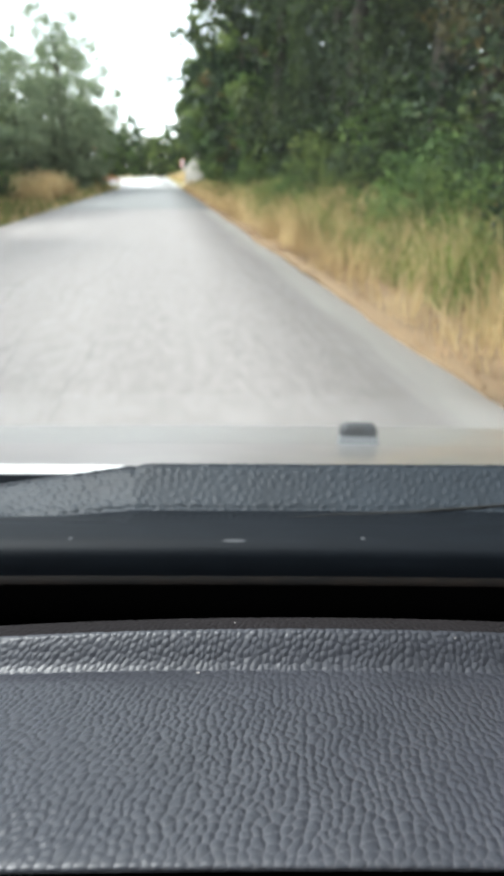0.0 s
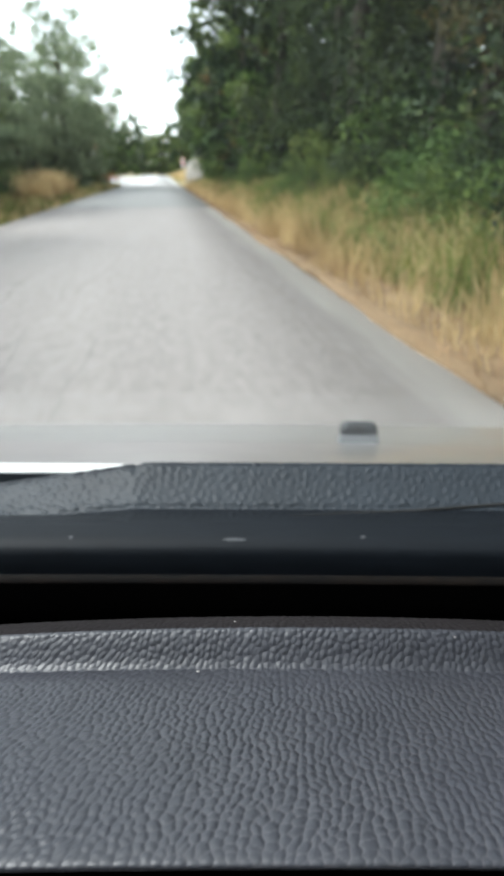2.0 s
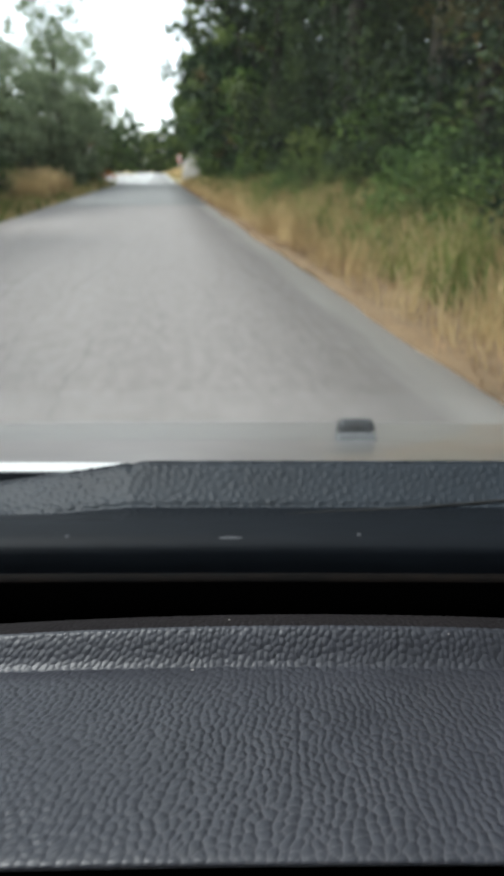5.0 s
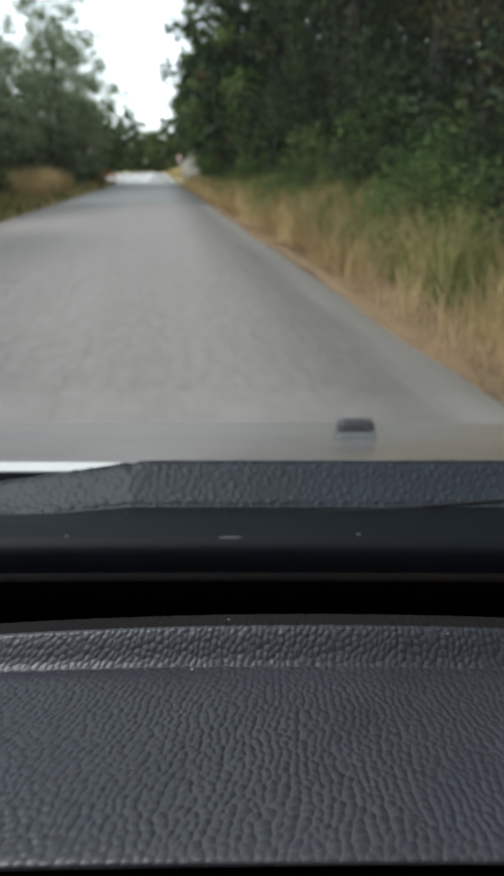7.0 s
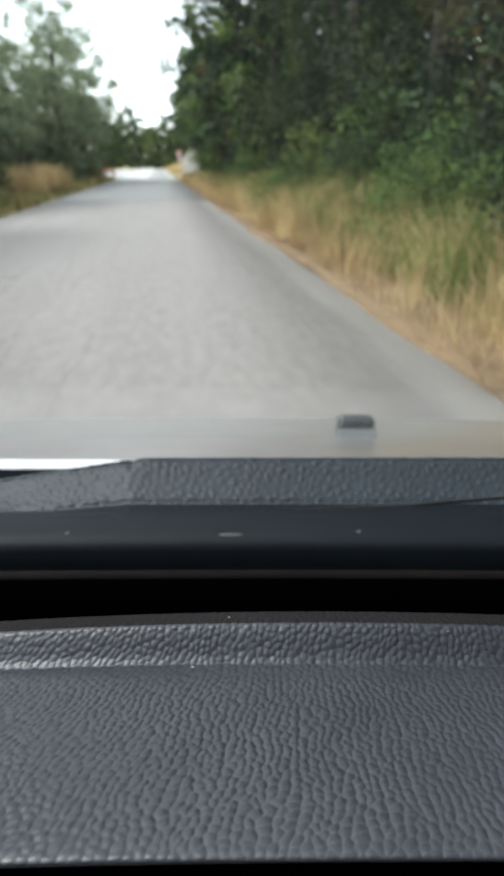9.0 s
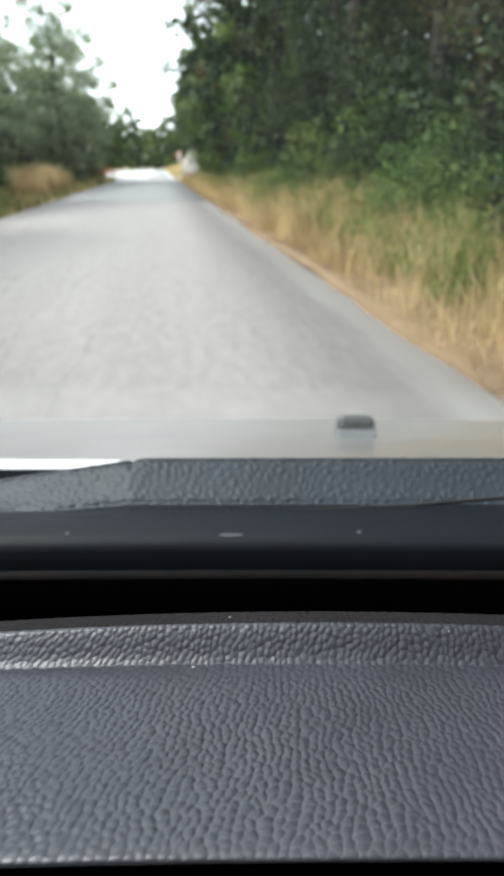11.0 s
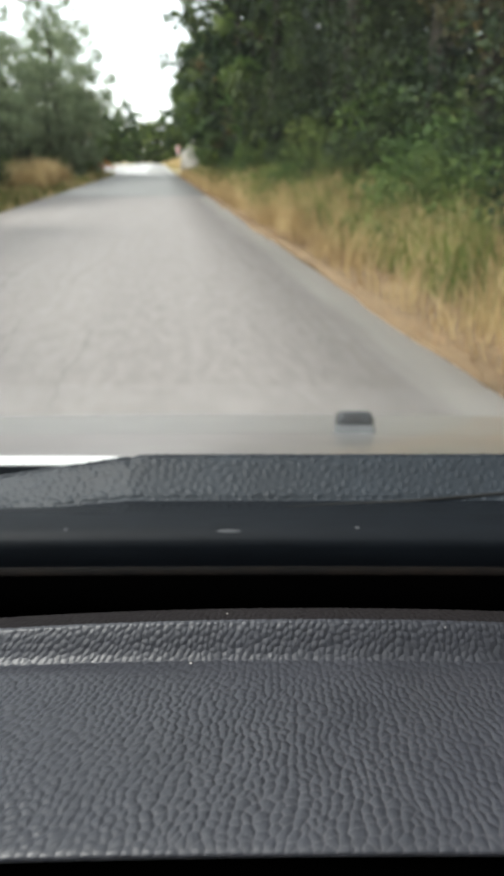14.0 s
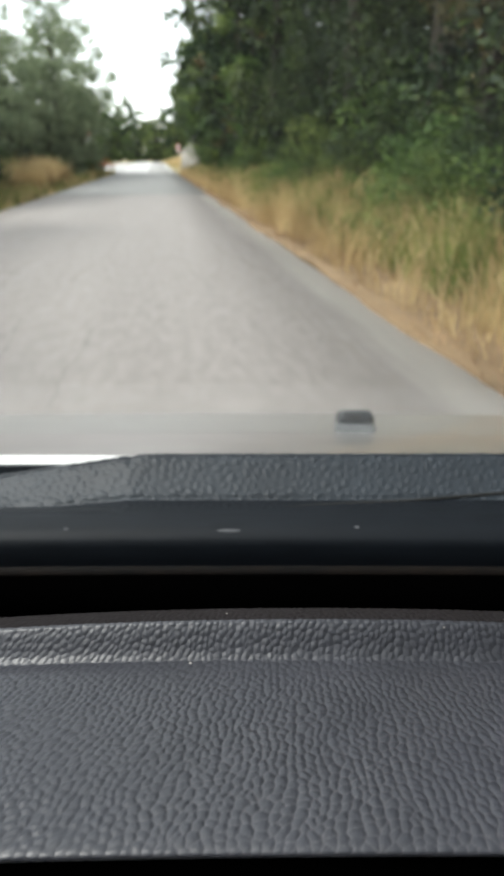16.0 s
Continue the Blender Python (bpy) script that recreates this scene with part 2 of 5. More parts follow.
def clear_glass(name, tint=(0.936, 0.964, 0.952), dust=0.0):
    m, nt, b = tree_of(name)
    nt.nodes.remove(b)
    t = nt.nodes.new("ShaderNodeBsdfTransparent")
    t.inputs[0].default_value = (*tint, 1)
    g = nt.nodes.new("ShaderNodeBsdfGlossy")
    g.inputs["Roughness"].default_value = 0.02
    fr = node(nt, "ShaderNodeFresnel", IOR=1.1)
    ms = nt.nodes.new("ShaderNodeMixShader")
    nt.links.new(fr.outputs[0], ms.inputs[0])
    nt.links.new(t.outputs[0], ms.inputs[1])
    nt.links.new(g.outputs[0], ms.inputs[2])
    out = ms
    # the dust amount mixes in a pale translucent veil that imitates hazy glare
    if dust:
        co = nt.nodes.new("ShaderNodeTexCoord")
        film = node(nt, "ShaderNodeTexNoise", Scale=5.0, Detail=5.0, Roughness=0.6)
        nt.links.new(co.outputs["Object"], film.inputs["Vector"])
        much = nt.nodes.new("ShaderNodeMapRange")
        much.inputs["From Min"].default_value = 0.35
        much.inputs["From Max"].default_value = 0.7
        much.inputs["To Min"].default_value = dust * 0.3
        much.inputs["To Max"].default_value = dust
        nt.links.new(film.outputs["Fac"], much.inputs["Value"])
        veil = nt.nodes.new("ShaderNodeBsdfTranslucent")
        veil.inputs[0].default_value = (0.75, 0.76, 0.76, 1)
        out = nt.nodes.new("ShaderNodeMixShader")
        nt.links.new(much.outputs[0], out.inputs[0])
        nt.links.new(ms.outputs[0], out.inputs[1])
        nt.links.new(veil.outputs[0], out.inputs[2])
    nt.links.new(out.outputs[0], nt.nodes["Material Output"].inputs["Surface"])
    return m


M = {
    "asphalt_old": asphalt("asphalt_old", (0.192, 0.171, 0.161), (0.29, 0.263, 0.249), crack=0.42, spread=0.75, side=0.9),
    "asphalt_new": asphalt("asphalt_new", (0.155, 0.151, 0.147), (0.23, 0.223, 0.216), crack=0.1, spread=1.3),
    "asphalt_pale": asphalt("asphalt_pale", (0.25, 0.24, 0.225), (0.36, 0.35, 0.33), crack=0.5),
    "edge_dust": mottled("edge_dust", [(0.3, (0.215, 0.205, 0.19)), (0.7, (0.3, 0.287, 0.268))], 2.5, 90, 0.95, 0.4, 0.01),
    "soil": mottled("soil", [(0.25, (0.075, 0.055, 0.034)), (0.5, (0.185, 0.122, 0.066)), (0.75, (0.29, 0.2, 0.11))], 1.2, 35, 0.95, 0.6, 0.03),
    "field": mottled("field", [(0.25, (0.1, 0.1, 0.035)), (0.5, (0.24, 0.19, 0.09)), (0.75, (0.36, 0.29, 0.14))], 0.3, 9, 0.95, 0.6, 0.08),
    "bark": mottled("bark", [(0.3, (0.018, 0.016, 0.012)), (0.7, (0.055, 0.048, 0.038))], 5, 40, 0.95, 0.8, 0.03, spec=0.08, stretch=(1, 1, 0.25)),
    "leaf_dark": leafy("leaf_dark", (0.006, 0.014, 0.005), (0.02, 0.038, 0.013), (0.078, 0.118, 0.033)),
    "leaf_mid": leafy("leaf_mid", (0.022, 0.042, 0.01), (0.066, 0.11, 0.026), (0.16, 0.215, 0.055)),
    "leaf_grey": leafy("leaf_grey", (0.1, 0.13, 0.07), (0.168, 0.215, 0.12), (0.27, 0.325, 0.19)),
    "leaf_bright": leafy("leaf_bright", (0.05, 0.09, 0.015), (0.09, 0.15, 0.03), (0.17, 0.23, 0.06)),
    "leaf_rust": leafy("leaf_rust", (0.03, 0.035, 0.01), (0.085, 0.07, 0.02), (0.19, 0.13, 0.035)),
    "leaf_red": leafy("leaf_red", (0.2, 0.04, 0.02), (0.36, 0.09, 0.04), (0.42, 0.2, 0.08)),
    "straw": leafy("straw", (0.28, 0.19, 0.085), (0.48, 0.355, 0.165), (0.66, 0.53, 0.28), glow=0.3, rough=0.8, sway=0.0),
    "litter": leafy("litter", (0.13, 0.075, 0.037), (0.26, 0.165, 0.085), (0.42, 0.29, 0.16), glow=0.2, rough=0.85, sway=0.0),
    "grass_green": leafy("grass_green", (0.05, 0.08, 0.015), (0.1, 0.145, 0.03), (0.2, 0.22, 0.06), glow=0.3, rough=0.8, sway=0.0),
    "concrete": mottled("concrete", [(0.25, (0.16, 0.15, 0.125)), (0.5, (0.28, 0.26, 0.22)), (0.75, (0.4, 0.375, 0.325))], 0.9, 22, 0.9, 0.4, 0.02, stretch=(1, 1, 1.8)),
    "stone": mottled("stone", [(0.3, (0.24, 0.22, 0.19)), (0.7, (0.45, 0.42, 0.37))], 2, 30, 0.9, 0.6, 0.03),
    "paint_white": mottled("paint_white", [(0.25, (0.5, 0.5, 0.48)), (0.6, (0.78, 0.78, 0.76))], 3, 70, 0.7, 0.3, 0.003),
    "vinyl": vinyl("vinyl", (0.0201, 0.0209, 0.0267), cells=900.0, rough=0.42, bump=0.2, dist=0.0002),
    "vinyl_far": vinyl("vinyl_far", (0.0165, 0.0215, 0.0275), cells=800.0, rough=0.55, bump=0.2, dist=0.0003, spec=0.36),
    # darker, matter copy of the pad vinyl, with the rear slope's shade in its colour
    "vinyl_shaded": vinyl("vinyl_shaded", (0.0105, 0.0085, 0.009), cells=700.0, rough=0.8, bump=0.3, dist=0.0003, spec=0.12),
    "satin_black": mottled("satin_black", [(0.3, (0.0024, 0.0037, 0.0054)), (0.7, (0.0068, 0.0095, 0.0135))], 9, 240, 0.58, 0.15, 0.0006, spec=0.18, stretch=(0.3, 1, 1)),
    "rubber": mottled("rubber", [(0.3, (0.008, 0.008, 0.008)), (0.7, (0.02, 0.019, 0.018))], 9, 200, 0.7, 0.2, 0.0006),
    "seal_brown": mottled("seal_brown", [(0.45, (0.0008, 0.0007, 0.0007)), (0.62, (0.0045, 0.0028, 0.0018))], 70, 400, 0.8, 0.3, 0.0006, spec=0.1, stretch=(0.3, 1, 1)),
    "scuffed": plain("scuffed", (0.05, 0.053, 0.058), 0.7),
    # near-black colour standing in for deep shade in the gaps of the dashboard
    "shade_black": plain("shade_black", (0.0005, 0.0005, 0.0005), 1.0, spec=0.0),
    "silver_paint": plain("silver_paint", (0.285, 0.28, 0.268), 0.34, metal=0.55, coat=0.3),
    "white_trim": plain("white_trim", (0.8, 0.81, 0.8), 0.35),
    "dark_plastic": plain("dark_plastic", (0.025, 0.027, 0.03), 0.4),
    # paler grey for the jet's mirrored lower half
    "reflection_grey": plain("reflection_grey", (0.12, 0.125, 0.13), 0.6),
    "cabin": mottled("cabin", [(0.3, (0.1, 0.1, 0.1)), (0.7, (0.16, 0.16, 0.155))], 8, 200, 0.9, 0.2, 0.002),
    "glass": clear_glass("glass"),
    # windscreen glass with veiling glare built in as a pale layer
    "veiled_glass": clear_glass("veiled_glass", dust=0.015),
    "tyre": plain("tyre", (0.02, 0.02, 0.02), 0.85),
    "alloy": plain("alloy", (0.5, 0.5, 0.52), 0.3, metal=0.9),
    "chrome": plain("chrome", (0.75, 0.75, 0.76), 0.12, metal=1.0),
    "car_blue": plain("car_blue", (0.012, 0.017, 0.028), 0.12, metal=0.3, coat=1.0),
    "car_white": plain("car_white", (0.7, 0.7, 0.69), 0.15, coat=1.0),
    "car_glass": plain("car_glass", (0.02, 0.025, 0.028), 0.05, spec=0.8),
    "headlamp": plain("headlamp", (1.0, 0.93, 0.8), 0.2, emit=14.0),
    "sign_red": plain("sign_red", (0.55, 0.03, 0.035), 0.4),
    "sign_white": plain("sign_white", (0.82, 0.82, 0.8), 0.4),
    "sign_black": plain("sign_black", (0.015, 0.015, 0.017), 0.5),
    "galvanised": plain("galvanised", (0.4, 0.41, 0.42), 0.45, metal=0.8),
    "canopy_blue": plain("canopy_blue", (0.06, 0.27, 0.55), 0.4),
    "steel_blue": plain("steel_blue", (0.09, 0.13, 0.2), 0.45),
    "plaster": mottled("plaster", [(0.3, (0.5, 0.42, 0.33)), (0.7, (0.66, 0.58, 0.47))], 1, 25, 0.9, 0.2, 0.01),
    "roof_tile": mottled("roof_tile", [(0.3, (0.24, 0.09, 0.055)), (0.7, (0.42, 0.19, 0.12))], 3, 30, 0.9, 0.5, 0.03),
    "orange": plain("orange", (0.65, 0.25, 0.06), 0.5),
}


# ---- building helpers ----
def sheet(name, verts, faces, material, parent=None, label="", smooth=False):
    me = bpy.data.meshes.new(name)
    me.from_pydata([tuple(map(float, v)) for v in verts], [], [tuple(map(int, q)) for q in faces])
    me.update()
    if smooth:
        me.polygons.foreach_set("use_smooth", [True] * len(me.polygons))
    me.materials.append(material)
    ob = new(name, me)
    if parent is not None:
        ob.parent = parent
    if label:
        ob["label"] = label
    return ob


def grid_faces(nu, nv, close=False):
    """Quads over nu columns of nv points each."""
    i, j = np.meshgrid(np.arange(nu if close else nu - 1), np.arange(nv - 1), indexing="ij")
    k = (i + 1) % nu
    return np.stack([i * nv + j, k * nv + j, k * nv + j + 1, i * nv + j + 1], -1).reshape(-1, 4)


def bulk(name, verts, faces, material, parent=None, smooth=False):
    """A large mesh from arrays; faces all have the same number of corners."""
    me = bpy.data.meshes.new(name)
    verts = np.asarray(verts, np.float32)
    faces = np.asarray(faces, np.int32)
    n, k = faces.shape
    me.vertices.add(len(verts))
    me.vertices.foreach_set("co", verts.ravel())
    me.loops.add(n * k)
    me.loops.foreach_set("vertex_index", faces.ravel())
    me.polygons.add(n)
    me.polygons.foreach_set("loop_start", np.arange(n, dtype=np.int32) * k)
    me.polygons.foreach_set("loop_total", np.full(n, k, np.int32))
    if smooth:
        me.polygons.foreach_set("use_smooth", np.ones(n, bool))
    me.update(calc_edges=True)
    me.materials.append(material)
    ob = new(name, me)
    if parent is not None:
        ob.parent = parent
    return ob


def part(name, bm, material, parent, label=""):
    me = bpy.data.meshes.new(name)
    bm.to_mesh(me)
    bm.free()
    me.materials.append(material)
    ob = new(name, me)
    ob.parent = parent
    if label:
        ob["label"] = label
    return ob


def block(sx, sy, sz, at=(0, 0, 0), bevel=0.0, segs=2, bm=None, turn=None):
    """A bevelled block centred at a place; added to bm where one is given."""
    b = bmesh.new()
    bmesh.ops.create_cube(b, size=1.0)
    bmesh.ops.scale(b, vec=(sx, sy, sz), verts=b.verts)
    if bevel:
        bmesh.ops.bevel(b, geom=b.edges[:], offset=bevel, segments=segs, affect="EDGES", profile=0.5)
    if turn is not None:
        bmesh.ops.transform(b, matrix=turn, verts=b.verts)
    bmesh.ops.translate(b, vec=at, verts=b.verts)
    if bm is None:
        return b
    tmp = bpy.data.meshes.new("tmp")
    b.to_mesh(tmp)
    b.free()
    bm.from_mesh(tmp)
    bpy.data.meshes.remove(tmp)
    return bm


def rod(r1, r2, length, segs=12, turn=None, at=(0, 0, 0), bevel=0.0):
    """A tapered rod along z from 0 to length."""
    b = bmesh.new()
    bmesh.ops.create_cone(b, cap_ends=True, segments=segs, radius1=r1, radius2=r2, depth=length)
    bmesh.ops.translate(b, vec=(0, 0, length / 2), verts=b.verts)
    if bevel:
        es = [e for e in b.edges if abs(e.verts[0].co.z - e.verts[1].co.z) < 1e-6]
        bmesh.ops.bevel(b, geom=es, offset=bevel, segments=2, affect="EDGES")
    if turn is not None:
        bmesh.ops.transform(b, matrix=turn, verts=b.verts)
    bmesh.ops.translate(b, vec=at, verts=b.verts)
    return b


def empty(name, m=None):
    ob = new(name)
    ob.empty_display_size = 0.2
    if m is not None:
        ob.matrix_world = m
    return ob


def tubes(paths, segs=7):
    """Verts and quads of round limbs; each path is a list of (point, radius)."""
    vs, fs, base = [], [], 0
    for path in paths:
        pts = [Vector(p) for p, _ in path]
        for i, (p, r) in enumerate(path):
            d = (pts[min(i + 1, len(pts) - 1)] - pts[max(i - 1, 0)]).normalized()
            a = d.orthogonal().normalized()
            c = d.cross(a)
            for s in range(segs):
                w = 2 * math.pi * s / segs
                vs.append(pts[i] + (a * math.cos(w) + c * math.sin(w)) * r)
        for i in range(len(path) - 1):
            for s in range(segs):
                q = (s + 1) % segs
                fs.append((base + i * segs + s, base + i * segs + q, base + (i + 1) * segs + q, base + (i + 1) * segs + s))
        base += len(path) * segs
    return vs, fs


# ---- ground: one sheet to the horizon, road along +Y ----
def road_shift(y):
    """Sideways run of the road: a bend before the straight, a long bend after it."""
    y = np.asarray(y, float)
    before = np.where(y < -70, -((-70 - y) ** 2) / 210.0, 0.0)
    after = np.where(y > 150, -((y - 150) ** 2) / 900.0, 0.0)
    return before + after


def road_rise(y):
    y = np.asarray(y, float)
    return np.where(y > 60, np.clip(y - 60, 0, 200) ** 1.2 * 0.0012, 0.0)


def smooth(a, b, x):
    t = np.clip((np.asarray(x, float) - a) / (b - a), 0, 1)
    return t * t * (3 - 2 * t)


def waves(x, y):
    return (np.sin(x * 0.9 + 1.3 * np.sin(y * 0.31)) * np.sin(y * 0.7 + 0.8 * np.sin(x * 0.5)) * 0.6
            + np.sin(x * 2.3 + y * 1.1) * np.sin(y * 2.9 - x * 0.7) * 0.3)


def ground_z(x, y):
    """Height of the land; x is taken from the road's own line."""
    x, y = np.asarray(x, float), np.asarray(y, float)
    right_road, left_road = 1.82, -4.0
    wide_left = left_road - 9.0 * smooth(66, 82, y) * (1 - smooth(150, 175, y))
    rx = x - right_road
    z = np.where(rx > 0.25, smooth(0.25, 2.4, rx) * 0.35 + smooth(1.8, 9, rx) * 2.6 + smooth(8, 40, rx) * 9.0, 0.0)
    held = smooth(55, 60, y) * (1 - smooth(90, 93, y))
    z = z * (1 - held) + held * np.where(rx > 2.0, 2.45 + smooth(2, 9, rx) * 2.0 + smooth(8, 40, rx) * 8, np.where(rx > 0.3, smooth(0.3, 1.7, rx) * 0.25, 0))
    lx = wide_left - x
    z = z + np.where(lx > 0.2, smooth(0.2, 1.6, lx) * 0.12 - smooth(2.0, 9.0, lx) * 0.6, 0.0)
    rough_amt = np.where((rx > 0.15) | (lx > 0.15), 0.06 + 0.25 * smooth(3, 10, np.maximum(rx, lx)), 0.0)
    far = smooth(70, 400, np.hypot(x + 3, y - 40)) * 14 * (0.5 + 0.5 * np.sin(x * 0.011 + 1.0) * np.cos(y * 0.009))
    far = np.where(np.abs(x + 1) < 14, far * 0, far * smooth(14, 60, np.abs(x + 1)))
    return z + rough_amt * waves(x, y) + far + road_rise(y) - 0.05


gx = np.concatenate([-np.geomspace(1500, 13, 34), np.arange(-12.5, -5.0, 0.5), np.arange(-5.0, 8.0, 0.16), np.arange(8.0, 16, 0.6), np.geomspace(16.5, 1500, 32)])
gy = np.concatenate([-np.geomspace(1500, 101, 14), np.arange(-100, -4, 2.0), np.arange(-4, 30, 0.25), np.arange(30, 100, 0.8), np.arange(100, 200, 2.0), np.geomspace(202, 2500, 26)])
GX, GY = np.meshgrid(gx, gy, indexing="ij")
GZ = ground_z(GX, GY)
ground = bulk("ground", np.stack([GX + road_shift(np.clip(GY, -160, 260)), GY, GZ], -1).reshape(-1, 3), grid_faces(len(gx), len(gy)), M["field"], smooth=True)
tagged(ground, "dry grassy land rising beside a country road", "ground", kind="structure")


def strip(name, x0, x1, y0, y1, lift, material, label, step=0.5, ragged=0.0, thick=0.06, parent=None, seed=1):
    """A band of road surface with ragged sides and a real edge."""
    rng = np.random.default_rng(seed)
    ys = np.arange(y0, y1 + step * 0.5, step)
    n = len(ys)
    wob = np.convolve(rng.normal(0, 1, n + 8), np.ones(5) / 5, "same")[4:4 + n] * ragged
    wob2 = np.convolve(rng.normal(0, 1, n + 8), np.ones(5) / 5, "same")[4:4 + n] * ragged
    a = (x0(ys) if callable(x0) else np.full(n, x0)) + wob2
    b = (x1(ys) if callable(x1) else np.full(n, x1)) + wob
    cols = []
    for k, f in enumerate((0, 0, 0.25, 0.5, 0.75, 1, 1)):
        x = a + (b - a) * f
        z = road_rise(ys) + lift - (thick if k in (0, 6) else 0)
        cols.append(np.stack([x + road_shift(ys), ys, z], -1))
    v = np.stack(cols, 0)
    ob = bulk(name, v.reshape(-1, 3), grid_faces(7, n)[:, ::-1][:, [0, 1, 2, 3]], material, parent)
    if label:
        tagged(ob, label)
    return ob


def left_side(y):
    return -4.0 - 9.0 * smooth(66, 82, y) * (1 - smooth(150, 175, y))


road = strip("road", left_side, 1.82, -160, 260, 0.0, M["asphalt_old"], "worn grey asphalt country road with fine cracks", 0.5, 0.035)
tagged(road, category="road", kind="structure")
road_patch = strip("road_patch", -3.93, 1.79, 24.0, 62.0, 0.006, M["asphalt_new"], "newer dark asphalt resurfaced stretch of road", 0.5, 0.02, 0.006, seed=2)
tagged(road_patch, category="road", kind="structure")
road_far = strip("road_far", lambda y: left_side(y) + 0.1, 1.80, 62.02, 200, 0.005, M["asphalt_pale"], "pale worn asphalt road at the junction", 0.5, 0.01, 0.005, seed=3)
tagged(road_far, category="road", kind="structure")
verge = strip("verge", 1.84, 2.75, -60, 60, 0.012, M["soil"], "bare brown earth verge strewn with dry litter", 0.35, 0.1, 0.05, seed=5)
tagged(verge, category="verge", kind="structure")


# ---- plants ----
def leaves(rng, centres, radii, per, size, flat=0.55):
    """Folded leaf sprays scattered in clumps: each is two triangles bent along its rib."""
    c = np.repeat(centres, per, 0)
    r = np.repeat(radii, per)[:, None]
    n = len(c)
    d = rng.normal(0, 1, (n, 3))
    d /= np.linalg.norm(d, axis=1, keepdims=True)
    p = c + d * r * (rng.random((n, 1)) ** 0.45) * np.array([1, 1, 0.75])
    up = d * 0.6 + rng.normal(0, 0.6, (n, 3)) + np.array([0, 0, 0.5])
    up /= np.linalg.norm(up, axis=1, keepdims=True)
    t = np.cross(up, rng.normal(0, 1, (n, 3)))
    t /= np.linalg.norm(t, axis=1, keepdims=True)
    s = np.cross(up, t)
    L = size * rng.uniform(0.6, 1.4, (n, 1))
    w = L * flat * 0.5
    v = np.stack([p - t * L * 0.5, p + s * w + up * L * 0.12, p + t * L * 0.5 - up * L * 0.1, p - s * w + up * L * 0.12], 1).reshape(-1, 3)
    k = np.arange(n)[:, None] * 4
    f = np.concatenate([k + np.array([[0, 1, 2]]), k + np.array([[0, 2, 3]])], 0)
    return v, f


def make_tree(name, seed, height, spread, crown_from, leaf_mat, leaf_size, clumps, per, label, lean=0.0):
    """A tapered trunk with limbs, and an uneven crown of leaf sprays with gaps."""
    rng = np.random.default_rng(seed)
    root = empty(name)
    paths = []
    top = Vector((lean, 0, height * 0.82))
    trunk = [(Vector((0, 0, -0.3)).lerp(top, k / 7) + Vector((0.12 * math.sin(k * 1.7 + seed), 0.1 * math.cos(k * 1.3), 0)), 0.028 * height * (1 - k / 8.2) + 0.01) for k in range(8)]
    paths.append(trunk)
    centres, radii = [], []
    for k in range(clumps):
        f = rng.random()
        z = crown_from + (height - crown_from) * f
        env = math.sin(math.pi * (0.12 + 0.8 * f)) ** 0.7
        ang = rng.random() * 2 * math.pi
        rad = spread * env * (0.35 + 0.65 * rng.random() ** 0.5) * (0.8 + 0.35 * math.sin(ang * 3 + seed))
        centres.append((lean * f + rad * math.cos(ang), rad * math.sin(ang), z + rng.normal(0, 0.25)))
        radii.append(rng.uniform(0.45, 0.95) * spread * 0.26)
    for c in centres[::7]:
        f = min(0.85, max(0.2, (c[2] - 0.25 * spread) / (height * 0.85)))
        a = Vector((0, 0, -0.3)).lerp(top, f)
        b = Vector(c)
        mid = a.lerp(b, 0.55) + Vector((0, 0, -0.12 * spread * 0.3))
        r = 0.006 * height * (1 - f * 0.6)
        paths.append([(a, r), (mid, r * 0.6), (b, r * 0.18)])
    v, f = tubes(paths)
    part_trunk = sheet("trunk", v, f, M["bark"], root, smooth=True)
    lv, lf = leaves(rng, np.array(centres), np.array(radii), per, leaf_size)
    bulk("crown", lv, lf, leaf_mat, root)
    tagged(root, label, "tree")
    return root


def make_shrub(name, seed, height, spread, leaf_mat, leaf_size, clumps, per, label):
    rng = np.random.default_rng(seed)
    root = empty(name)
    centres, radii, paths = [], [], []
    for k in range(clumps):
        a = rng.random() * 2 * math.pi
        r = spread * rng.random() ** 0.6
        z = height * (0.12 + 0.8 * rng.random() * (1 - 0.5 * (r / spread) ** 2))
        c = (r * math.cos(a), r * math.sin(a), z)
        centres.append(c)
        radii.append(rng.uniform(0.18, 0.34) * height * 0.8)
        if k % 3 == 0:
            paths.append([((c[0] * 0.1, c[1] * 0.1, -0.15), 0.02 * height), ((c[0] * 0.6, c[1] * 0.6, z * 0.6), 0.012 * height), (c, 0.004)])
    v, f = tubes(paths, 5)
    sheet("stem", v, f, M["bark"], root, smooth=True)
    lv, lf = leaves(rng, np.array(centres), np.array(radii), per, leaf_size)
    bulk("foliage", lv, lf, leaf_mat, root)
    tagged(root, label, "shrub")
    return root


PARK = (0, 0, -200)
oak_near = make_tree("oak_tree", 11, 10.5, 4.4, 1.2, M["leaf_dark"], 0.085, 62, 460, "dense dark green oak leaning over the road bank")
oak = make_tree("oak_tree", 17, 10.5, 4.4, 1.2, M["leaf_dark"], 0.27, 58, 80, "dense dark green oak in the roadside wood")
oak_b = make_tree("oak_tree", 12, 9.0, 4.0, 1.0, M["leaf_mid"], 0.25, 54, 80, "broad green oak standing in the roadside wood")
acacia = make_tree("acacia_tree", 13, 10.5, 3.8, 1.8, M["leaf_grey"], 0.19, 82, 105, "hazy grey-green acacia beside the road")
